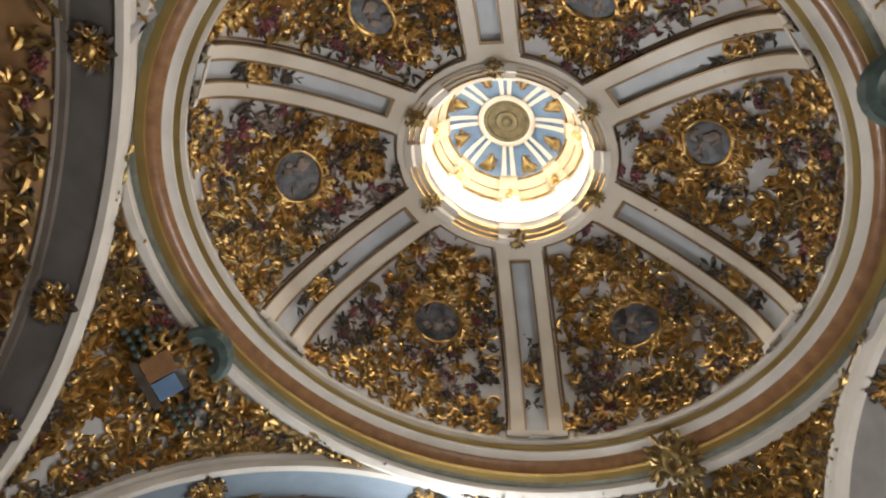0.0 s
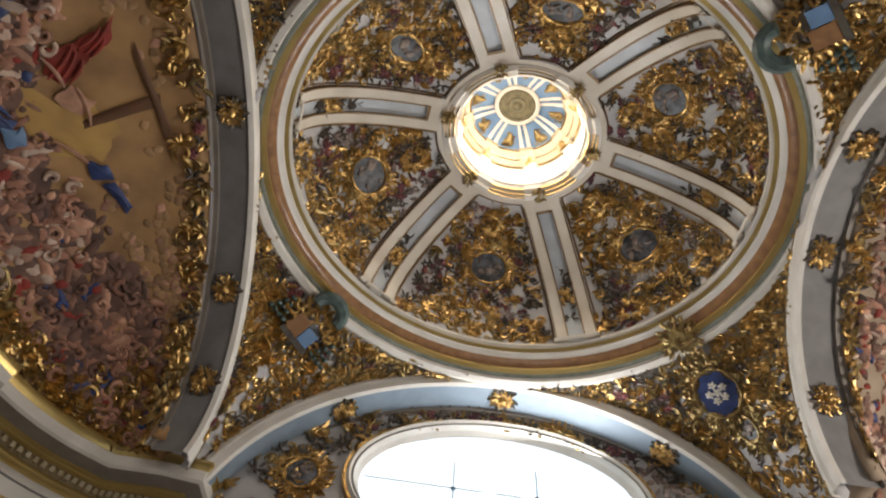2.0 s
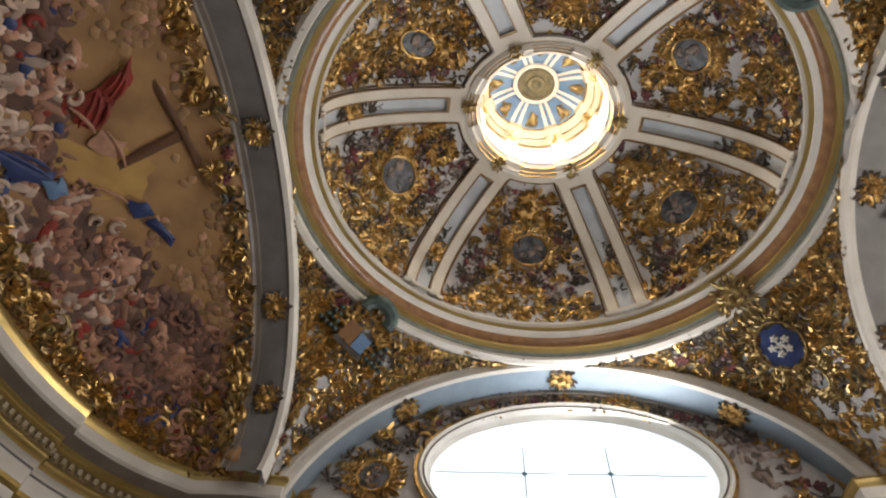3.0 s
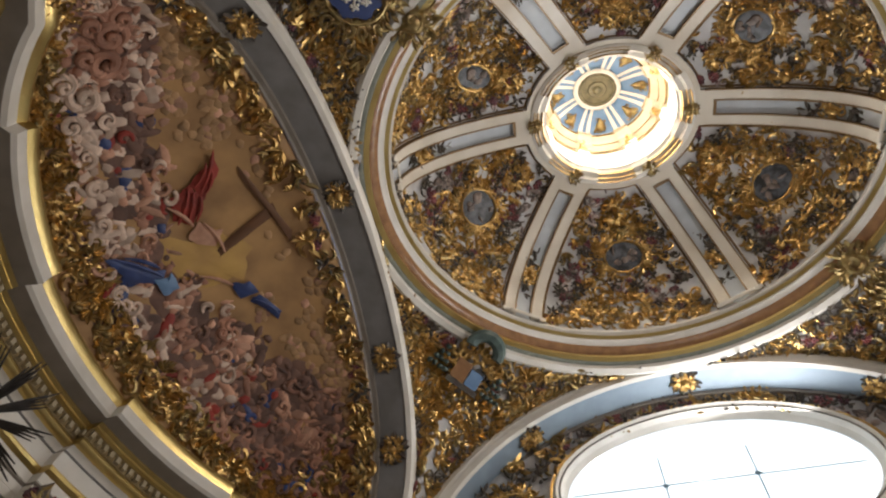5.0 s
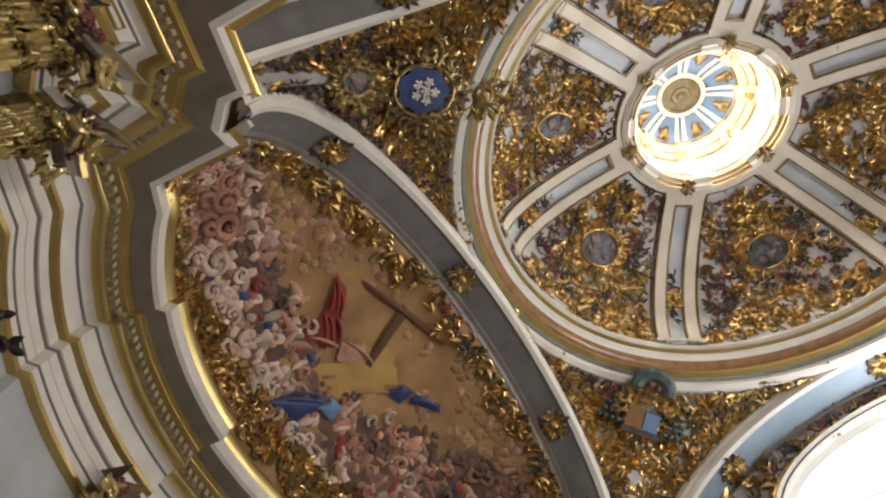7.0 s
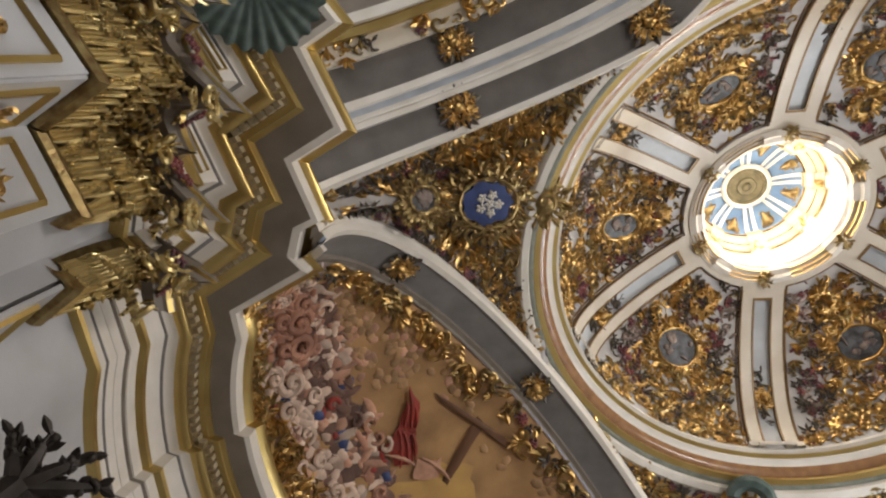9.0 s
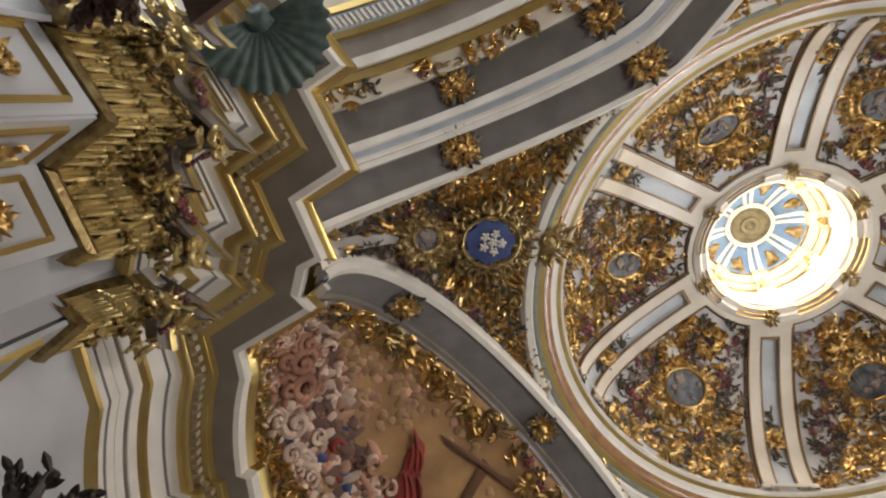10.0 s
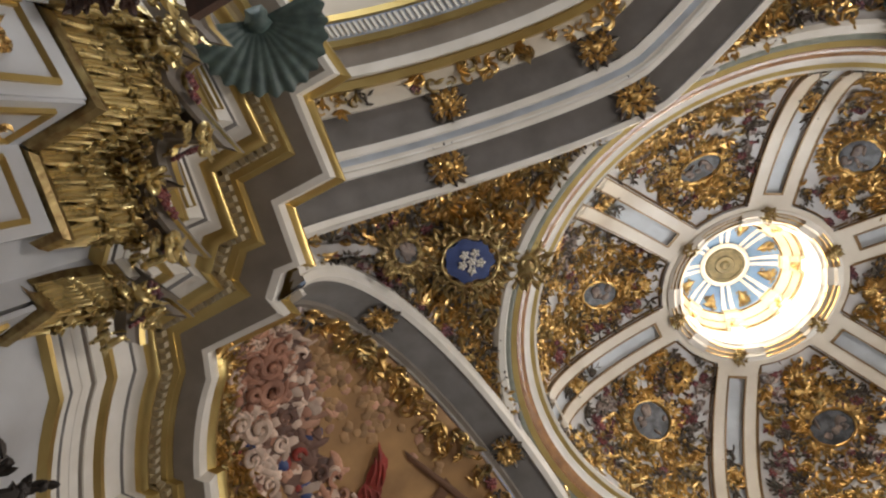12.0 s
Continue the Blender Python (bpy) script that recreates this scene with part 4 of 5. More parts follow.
def flat_shape(uv, mat, name, label, lift=0.02, rough_edge=0.0, seed=1):
    """A painted field over the vault bounded by a few (u, v) corners."""
    rng = random.Random(seed)
    bm = bmesh.new()
    cu, cv = sum(a for a, _ in uv) / len(uv), sum(b for _, b in uv) / len(uv)
    ring = []
    for i in range(len(uv)):
        for t in (0, 0.33, 0.66):
            a, b = uv[i], uv[(i + 1) % len(uv)]
            u, v = lerp(a[0], b[0], t) + rng.uniform(-1, 1) * rough_edge, lerp(a[1], b[1], t) + rng.uniform(-1, 1) * rough_edge * 2
            p, _, _, n = ap(u, v)
            ring.append((u, v, bm.verts.new(p + n * lift)))
    inner = []
    for u, v, _ in ring:
        p, _, _, n = ap(lerp(cu, u, 0.5), lerp(cv, v, 0.5))
        inner.append(bm.verts.new(p + n * (lift + 0.035)))
    p, _, _, n = ap(cu, cv)
    mid = bm.verts.new(p + n * (lift + 0.04))
    for i in range(len(ring)):
        j = (i + 1) % len(ring)
        bm.faces.new((ring[i][2], ring[j][2], inner[j], inner[i]))
        bm.faces.new((inner[i], inner[j], mid))
    return part(name, bm, mat, fresco, label)


flat_shape([(0.565, 0.42), (0.545, 0.52), (0.535, 0.64), (0.50, 0.72), (0.47, 0.66), (0.475, 0.52), (0.50, 0.43), (0.535, 0.40)], GLOW, "yellow_glow", "glowing yellow painted sky", 0.004, 0.008, 3)
flat_shape([(0.605, 0.80), (0.590, 0.79), (0.488, 0.865), (0.503, 0.885)], WOOD, "cross_arm", "brown painted cross arm", 0.03)
flat_shape([(0.545, 0.86), (0.530, 0.86), (0.502, 0.56), (0.514, 0.56)], WOOD, "cross_shaft", "brown painted cross shaft", 0.02)
flat_shape([(0.634, 0.745), (0.618, 0.70), (0.602, 0.61), (0.583, 0.64), (0.600, 0.72)], RED, "red_drapery", "red painted drapery", 0.05, 0.003, 5)
flat_shape([(0.602, 0.61), (0.598, 0.52), (0.57, 0.50), (0.557, 0.57), (0.583, 0.64)], RED, "red_drapery", "red painted drapery", 0.045, 0.003, 6)
flat_shape([(0.56, 0.58), (0.535, 0.66), (0.525, 0.60), (0.545, 0.52)], FLESH, "pale_shape", "flesh-toned painted shape", 0.06, 0.003, 8)
flat_shape([(0.570, 0.23), (0.555, 0.29), (0.525, 0.40), (0.510, 0.37), (0.530, 0.27)], BLUE, "blue_drapery", "dark blue painted drapery", 0.06, 0.004, 7)
flat_shape([(0.522, 0.35), (0.517, 0.42), (0.497, 0.42), (0.500, 0.35)], SKYBLUE, "blue_drapery", "bright blue painted drapery", 0.09, 0.003, 9)
flat_shape([(0.472, 0.60), (0.466, 0.66), (0.448, 0.68), (0.452, 0.60)], BLUE, "blue_drapery", "dusky blue painted drapery", 0.05, 0.003, 12)
flat_shape([(0.442, 0.63), (0.446, 0.68), (0.41, 0.735), (0.405, 0.70)], BLUE, "blue_drapery", "dusky blue painted drapery", 0.045, 0.003, 13)

def fold(a, b, mat, name, label, lift=0.09):
    """A rounded painted fold between two places of the vault."""
    bm = bmesh.new()
    pts = []
    for t in (0, 0.25, 0.5, 0.75, 1):
        p, _, _, n = ap(lerp(a[0], b[0], t), lerp(a[1], b[1], t) + 0.012 * math.sin(3 * t))
        pts.append(p + n * lift)
    tube(bm, pts, [0.012, 0.032, 0.038, 0.034, 0.014], 6)
    return part(name, bm, mat, fresco, label)


for a, b in (((0.630, 0.735), (0.592, 0.64)), ((0.622, 0.70), (0.600, 0.625)), ((0.612, 0.71), (0.588, 0.655)), ((0.600, 0.60), (0.566, 0.51)), ((0.594, 0.61), (0.562, 0.54)), ((0.586, 0.63), (0.560, 0.575))):
    fold(a, b, RED, "red_fold", "red painted fold")
for a, b in (((0.566, 0.25), (0.520, 0.38)), ((0.560, 0.29), (0.530, 0.385)), ((0.442, 0.65), (0.41, 0.715))):
    fold(a, b, BLUE, "blue_fold", "dark blue painted fold", 0.10)
for a, b in (((0.556, 0.60), (0.512, 0.625)), ((0.590, 0.50), (0.556, 0.56)), ((0.50, 0.50), (0.47, 0.60))):
    fold(a, b, FLESH, "pale_fold", "flesh-toned painted shape", 0.10)

rng = random.Random(77)
sets = {"cloud": bmesh.new(), "flesh": bmesh.new(), "dusk": bmesh.new(), "blue": bmesh.new(), "heads": bmesh.new(), "redcl": bmesh.new(), "rose": bmesh.new()}
edge = [(0.97, 0.80), (0.80, 0.78), (0.70, 0.55), (0.62, 0.55), (0.55, 0.44), (0.46, 0.50), (0.38, 0.62), (0.28, 0.82), (0.03, 0.8)]


def crowd_top(u):
    for (a, va), (b, vb) in zip(edge, edge[1:]):
        if b <= u <= a:
            return lerp(va, vb, (a - u) / (a - b))
    return 0.6


for i in range(420):
    u, v = rng.uniform(0.06, 0.94), rng.uniform(0.15, 0.9)
    if v < crowd_top(u) - 0.02:
        p, ex, ey, n = ap(u, v)
        a = rng.uniform(0.2, 0.4)
        lump(sets["dusk"], p, ex, ey, n, a, a * 0.7, 0.018, rng.uniform(0, 6), rng, 10)
for i in range(1500):
    u, v = rng.uniform(0.06, 0.94), rng.uniform(0.2, 0.9)
    top = crowd_top(u)
    if v > top + rng.uniform(-0.06, 0.05):
        continue
    p, ex, ey, n = ap(u, v)
    tn = rng.uniform(0, 6.28)
    cl = noise.noise(Vector((u * 9, v * 5, 4.2))) + rng.uniform(-0.35, 0.35)
    if u > 0.70:
        key = rng.choice(("cloud", "cloud", "rose", "dusk", "flesh")) if v > 0.32 else rng.choice(("rose", "rose", "cloud", "dusk"))
    elif u < 0.34:
        key = "dusk" if cl < -0.12 else "rose" if cl < 0.15 else "flesh"
    else:
        key = "dusk" if cl < -0.34 else "rose" if cl < -0.16 else "flesh" if cl < 0.10 else "cloud"
    w = rng.random()
    if w < 0.03:
        key = "blue"
    elif w < 0.055:
        key = "redcl"
    w = rng.random()
    if w < 0.42:
        a = rng.uniform(0.14, 0.28)
        lump(sets[key], p, ex, ey, n, a, a * rng.uniform(0.28, 0.45), rng.uniform(0.03, 0.06), tn, rng, 9)
        lump(sets[key], p + (ex * math.cos(tn) + ey * math.sin(tn)) * a * 0.8, ex, ey, n, a * 0.6, a * 0.22, 0.035, tn + rng.choice((-1.1, 1.1)), rng, 8)
    elif w < 0.88:
        a = rng.uniform(0.075, 0.14)
        lump(sets[key], p, ex, ey, n, a, a * 0.85, rng.uniform(0.03, 0.06), tn, rng, 9)
        cap_set = sets["dusk" if rng.random() < 0.35 else "rose"]
        lump(cap_set, p + (ex * math.cos(tn) + ey * math.sin(tn)) * a * 0.6, ex, ey, n, a * 0.8, a * 0.7, rng.uniform(0.02, 0.045), tn, rng, 8)
    else:
        scroll(sets[key], p, ex, ey, n, rng.uniform(0.16, 0.28), tn, 0.045, rng, 7)
for u, v, sz in ((0.825, 0.50, 0.42), (0.788, 0.46, 0.44), (0.75, 0.33, 0.42), (0.80, 0.36, 0.36), (0.845, 0.40, 0.34), (0.77, 0.25, 0.3), (0.85, 0.60, 0.3), (0.72, 0.26, 0.3)):
    p, ex, ey, n = ap(u, v)
    key = "rose" if v > 0.30 and u > 0.77 else "cloud"
    lump(sets["dusk"], p, ex, ey, n, sz * 0.8, sz * 0.7, 0.05, 0, rng, 12)
    cloud_swirl(sets[key], p, ex, ey, n, sz, rng.uniform(0, 6), rng.choice((-1, 1)))
    for j in range(5):
        t = rng.uniform(0, 6.28)
        lump(sets[key], p + (ex * math.cos(t) + ey * math.sin(t)) * sz * 0.72, ex, ey, n, sz * 0.30, sz * 0.25, 0.1, t, rng, 10)
# scattered heads in the ochre sky
for i in range(190):
    u = rng.uniform(0.12, 0.9)
    v = rng.uniform(crowd_top(u), 0.93)
    p, ex, ey, n = ap(u, v)
    if 0.44 < u < 0.64 and v < 0.8:
        continue
    for j in range(rng.choice((1, 2, 3, 4))):
        lump(sets["heads" if (i + j) % 5 < 4 else "flesh"], p + ex * rng.uniform(-0.14, 0.14) + ey * rng.uniform(-0.12, 0.12), ex, ey, n, 0.10, 0.085, 0.022, rng.uniform(0, 3), rng, 10)
for key, mat, nm, lb in (("cloud", CLOUD, "cloud_mass", "pinkish white painted clouds"), ("flesh", FLESH, "flesh_mass", "flesh-toned painted shapes"), ("dusk", DUSK, "shadow_mass", "dusky brown painted shapes"),
                         ("blue", BLUE, "blue_mass", "blue painted drapery scraps"), ("heads", HAZE, "sky_mass", "brown painted shapes in the ochre sky"), ("redcl", RED, "red_mass", "red painted drapery scraps"), ("rose", ROSE, "rose_mass", "dusky rose painted clouds")):
    ob = part(nm, sets[key], mat, fresco, lb)
    ob["kind"] = "stuff"
border = thing("fresco_border", "gilded foliage border round the apse fresco", "ornament")
relief(border, lambda u, v: apse_pt(lerp(0.02, 0.98, u), lerp(0.08, 0.23, v)), 311, 120, 4, lambda u, v: 0.97, 0.18, gold_share=1.15)
relief(border, lambda u, v: apse_pt(lerp(0.05, 0.97, u), lerp(0.91, 0.995, v)), 313, 80, 2, lambda u, v: 0.92, 0.2, gold_share=0.7)
relief(border, lambda u, v: apse_pt(lerp(0.86, 0.985, u), v), 315, 8, 9, lambda u, v: 0.9 if u > 0.45 + 0.5 * abs(v - 0.35) else 0.0, 0.2, gold_share=0.9)
relief(border, lambda u, v: apse_pt(lerp(0.02, 0.2, u), v), 317, 9, 9, lambda u, v: 0.95, 0.2, gold_share=0.85)

fresco_b = thing("far_fresco", "pale crowded fresco in the far apse", "fresco")
rng = random.Random(78)
sets = {key: bmesh.new() for key in ("cloud", "flesh", "red", "dusk", "rose", "blue", "green")}
for i in range(1900):
    u, v = rng.uniform(0.05, 0.8), rng.uniform(0.25, 0.93)
    if noise.noise(Vector((u * 7, v * 4, 9.1))) < -0.12 and rng.random() < 0.85:
        continue
    p, ex, ey, n = frame_at(apse_far, u, v, EYE)
    key = rng.choice(("cloud",) * 5 + ("flesh",) * 5 + ("rose",) * 4 + ("dusk",) * 5 + ("red", "blue"))
    a, t = rng.uniform(0.05, 0.13), rng.uniform(0, 6)
    lump(sets[key], p, ex, ey, n, a, a * rng.uniform(0.35, 0.8), 0.06, t, rng, 9)
    lump(sets["dusk"], p + ex * a * 0.5, ex, ey, n, a * 0.9, a * 0.5, 0.03, t, rng, 8)
for key, mat, nm in (("cloud", CLOUD, "cloud_mass"), ("flesh", FLESH, "flesh_mass"), ("red", RED, "red_mass"), ("dusk", DUSK, "shadow_mass"), ("rose", ROSE, "rose_mass"), ("blue", BLUE, "blue_mass"), ("green", TEAL, "green_mass")):
    ob = part(nm, sets[key], mat, fresco_b)
    ob["kind"] = "stuff"
border = thing("fresco_border", "gilded foliage border of the far apse fresco", "ornament")
relief(border, lambda u, v: apse_far(lerp(0.03, 0.95, u), lerp(0.93, 0.995, v)), 411, 70, 2, lambda u, v: 0.9, 0.18, gold_share=0.7)


# ---------------------------------------------------------------- entablature
RUNS = ((156, 135.4, 0.0), (135.1, 106.4, -0.14), (106.1, 77.4, 0.06), (77.1, 46.4, -0.14), (46.1, 23, 0.0))


def apse_run():
    """Plan of the cornice's edge round the apse, with shallow breaks."""
    pts = []
    for th0, th1, out in RUNS:
        for i in range(7):
            q = apse_plan(lerp(th0, th1, i / 6), out)
            pts.append((-7 + (q[0] + 7) * 1.022, -0.2 + (q[1] + 0.2) * 1.022))
    return pts


PIER = [(-3.44, -11.8), (-3.44, -7.16), (-3.95, -7.24), (-4.19, -6.20), (-4.96, -6.31), (-5.20, -5.53), (-5.47, -5.59), (-5.80, -5.36), (-5.78, -5.11), (-6.98, -5.28)]
PATH = PIER + apse_run() + [(-6.68, 4.83), (-5.75, 4.86), (-5.13, 4.97), (-5.02, 5.75)]


def miters(path):
    out = []
    for i, p in enumerate(path):
        a = Vector(path[max(i - 1, 0)]), Vector(path[min(i + 1, len(path) - 1)])
        d0 = (Vector(p) - a[0]).normalized() if i else (a[1] - Vector(p)).normalized()
        d1 = (a[1] - Vector(p)).normalized() if i < len(path) - 1 else d0
        n0, n1 = Vector((-d0.y, d0.x)), Vector((-d1.y, d1.x))
        m = (n0 + n1)
        k = max(0.35, 1 + n0.dot(n1))
        out.append(m / k)
    return out


# how the mouldings step back into the wall; the pier's teeth all step back one way
SET_BACK = miters(PATH)
for i in range(3, 9):
    SET_BACK[i] = Vector((-0.50, -1.34))
for j, (th0, th1, _) in enumerate(RUNS):
    for i in range(7):
        a = radians(lerp(th0, th1, i / 6))
        SET_BACK[len(PIER) + 7 * j + i] = Vector((-math.sin(a) / AA, math.cos(a) / AB)).normalized()
SET_BACK[2], SET_BACK[9] = Vector((-0.62, -1.22)), Vector((-0.36, -1.20))


def entablature(sgn, label):
    ent = thing("entablature", label, "cornice", "structure")
    mt = SET_BACK

    def band(name, prof, mat, lb, smooth=True):
        def fn(u, v):
            i = round(u * (len(PATH) - 1))
            d, z = along(prof, v)
            return Vector((sgn * (PATH[i][0] + mt[i].x * d), PATH[i][1] + mt[i].y * d, z))
        return part(name, sheet(fn, len(PATH) - 1, len(prof) - 1), mat, ent, lb, smooth)
    band("ledge", [(1.26, -3.41), (-0.17, -3.43)], CREAM, "cream ledge over the cornice")
    band("gold_moulding", [(-0.17, -3.43), (-0.17, -3.48), (-0.14, -3.51), (-0.12, -3.56), (-0.10, -3.60)], MOULDGOLD, "gilded top moulding")
    band("fillet", [(-0.10, -3.60), (-0.09, -3.80), (-0.02, -3.83)], WHITE, "white fillet")
    band("corona_soffit", [(-0.02, -3.83), (0.26, -3.86)], TAUPE, "taupe underside of the cornice")
    band("gold_moulding", [(0.26, -3.86), (0.26, -3.89), (0.31, -3.92), (0.31, -3.95), (0.38, -3.97)], MOULDGOLD, "gilded moulding")
    band("dentil_bed", [(0.38, -3.97), (0.44, -4.00), (0.46, -4.11), (0.50, -4.13)], DENTILBED, "dull gilt dentil bed")
    band("gold_moulding", [(0.50, -4.13), (0.45, -4.15), (0.44, -4.19), (0.47, -4.24), (0.52, -4.26), (0.58, -4.26)], MOULDGOLD, "bright gilded roll moulding")
    band("cyma", [(0.58, -4.26), (0.62, -4.27), (0.67, -4.29), (0.70, -4.32)], WHITE, "white curved moulding")
    band("line", [(0.70, -4.32), (0.715, -4.335), (0.735, -4.34)], GREY, "thin grey line")
    band("frieze", [(0.735, -4.34), (0.76, -4.40), (0.78, -4.60)], WHITE, "white frieze")
    band("gold_moulding", [(0.78, -4.60), (0.76, -4.63), (0.77, -4.69), (0.84, -4.74)], MOULDGOLD, "gilded moulding")
    band("fascia", [(0.84, -4.74), (0.85, -4.90), (0.865, -4.91)], WHITE, "stepped white fascia")
    band("line", [(0.865, -4.91), (0.85, -4.93), (0.85, -4.95), (0.88, -4.97)], TAUPE, "thin taupe double line")
    band("fascia", [(0.88, -4.97), (0.885, -5.10), (0.89, -5.115), (0.90, -5.12), (0.905, -5.26)], WHITE, "stepped white fascia")
    band("line", [(0.905, -5.26), (0.895, -5.28), (0.915, -5.30)], GREY, "thin grey line")
    band("fascia", [(0.915, -5.30), (0.92, -5.42)], WHITE, "stepped white fascia")
    band("gold_moulding", [(0.92, -5.42), (0.88, -5.44), (0.89, -5.50), (0.97, -5.53), (1.02, -5.53)], MOULDGOLD, "gilded moulding")
    # dentils
    me = bpy.data.meshes.new("dentil")
    bm = bmesh.new()
    bmesh.ops.create_cube(bm, size=1.0)
    bmesh.ops.scale(bm, vec=(0.075 * U, 0.09 * U, 0.11 * U), verts=bm.verts)
    bm.to_mesh(me)
    bm.free()
    me.materials.append(DENTIL)
    count = 0
    for i in range(1, len(PATH) - 1):
        a, b = Vector(PATH[i]) + mt[i] * 0.42, Vector(PATH[i + 1]) + mt[i + 1] * 0.42
        m = max(1, int((b - a).length / 0.125))
        for j in range(m):
            if sgn < 0 or count > 290:
                break
            q = lerp(a, b, (j + 0.5) / m)
            ob = new("dentil", me)
            ob.parent = ent
            ob.matrix_basis = Matrix.Translation(P(q.x, q.y, -4.045)) @ Matrix.Rotation(math.atan2(b.y - a.y, b.x - a.x), 4, "Z")
            count += 1
    return ent


entablature(1, "white and gilded entablature with dentils round the apse")
entablature(-1, "white and gilded entablature round the far apse")


def plan_wall(name, sgn, d, z0, z1, mat, label, pts=None):
    path = pts or PATH
    mt = SET_BACK[:len(path)]
    def fn(u, v):
        i = round(u * (len(path) - 1))
        return Vector((sgn * (path[i][0] + mt[i].x * d), path[i][1] + mt[i].y * d, lerp(z0, z1, v)))
    ob = bm_object(name, sheet(fn, len(path) - 1, 2), mat, thick=0.0)
    return tagged(ob, label, "wall", kind="structure")


FLOOR_Z = -RIM / U
plan_wall("wall_apse", 1, 1.0, -5.45, FLOOR_Z, STONE, "pale marble wall of the apse and pier")
plan_wall("wall_far_apse", -1, 1.0, -5.45, FLOOR_Z, STONE, "pale marble wall of the far apse")
ob = bm_object("wall_below_window", sheet(lambda u, v: Vector((lerp(-5.6, 5.6, u), 5.8, lerp(-4.85, FLOOR_Z, v))), 2, 2), STONE)
tagged(ob, "plain pale wall below the oval window", "wall", kind="structure")
bm = bmesh.new()
grid(bm, lambda u, v: Vector((lerp(-11, 11, u), lerp(-13, 7, v), FLOOR_Z)), 2, 2)
tagged(bm_object("floor", bm, FLOOR), "worn marble church floor", "floor", kind="structure")
# unseen end wall added to close the entrance bay, with an opening for fill light
bm = bmesh.new()
for x0, x1, z0, z1 in ((-6, -2.8, FLOOR_Z, 1), (2.8, 6, FLOOR_Z, 1), (-2.8, 2.8, FLOOR_Z, -6.5), (-2.8, 2.8, -2.0, 1)):
    grid(bm, lambda u, v: Vector((lerp(x0, x1, u), -12.4, lerp(z0, z1, v))), 1, 1)
tagged(bm_object("wall_nave_closure", bm, STONE), "unseen plain wall added to close the entrance bay", "wall", kind="structure")
# added glowing panel behind that opening, out of view
bm = bmesh.new()
grid(bm, lambda u, v: Vector((lerp(-2.8, 2.8, u), -12.7, lerp(-6.5, -2.0, v))), 1, 1)
tagged(bm_object("nave_glow_panel", bm, BRIGHT), "unseen glowing panel added behind the entrance bay", "window", kind="structure")


# filler blocks added to plug sky gaps in the corners where the arches meet
for x, y in ((-5.68, -5.82), (-5.80, 5.40), (5.68, -5.82), (5.80, 5.40)):
    bm = bmesh.new()
    bmesh.ops.create_cube(bm, size=1.0)
    top, low = (-2.44, -3.52) if y < 0 else (-2.92, -3.52)
    if y > 0:
        x, y = x + math.copysign(0.2, x), y + 0.2
    for v in bm.verts:
        v.co = Vector((x + math.copysign(0.3, x) + v.co.x * 1.6, y + v.co.y * 1.0, top if v.co.z > 0 else low))
    if y < 0:
        bmesh.ops.create_cube(bm, size=1.0, matrix=Matrix.Translation((math.copysign(5.78, x), -5.60, -3.36)) @ Matrix.Diagonal((0.9, 0.74, 0.26, 1)))
        bmesh.ops.create_cube(bm, size=1.0, matrix=Matrix.Translation((math.copysign(6.38, x), -5.70, -2.88)) @ Matrix.Diagonal((1.0, 1.36, 1.2, 1)))
        bmesh.ops.create_cube(bm, size=1.0, matrix=Matrix.Translation((math.copysign(5.86, x), -5.34, -3.36)) @ Matrix.Diagonal((0.66, 0.56, 0.12, 1)))
    tagged(bm_object("wall_corner_filler", bm, WHITE, smooth=False), "white filler blocks added behind the arch corners", "wall", kind="structure")

# unseen glowing panel added beside the far apse fill lamp
bm = bmesh.new()
grid(bm, lambda u, v: Vector((9.75, lerp(-1.7, 0.9, u), lerp(-8.9, -5.75, v))), 1, 1)
tagged(bm_object("far_apse_glow_panel", bm, BRIGHT), "unseen glowing panel added low in the far apse", "window", kind="structure")

# ---------------------------------------------------------------- capitals and pilasters on the pier
def seg_frame(i, j_frac, d, z):
    mt = SET_BACK
    a, b = Vector(PATH[i]) + mt[i] * d, Vector(PATH[i + 1]) + mt[i + 1] * d
    q = lerp(a, b, j_frac)
    t = (b - a).normalized()
    nrm = Vector((t.y, -t.x, 0))
    return Vector((q.x, q.y, z)), Vector((t.x, t.y, 0)), Vector((0, 0, 1)), nrm, (b - a).length


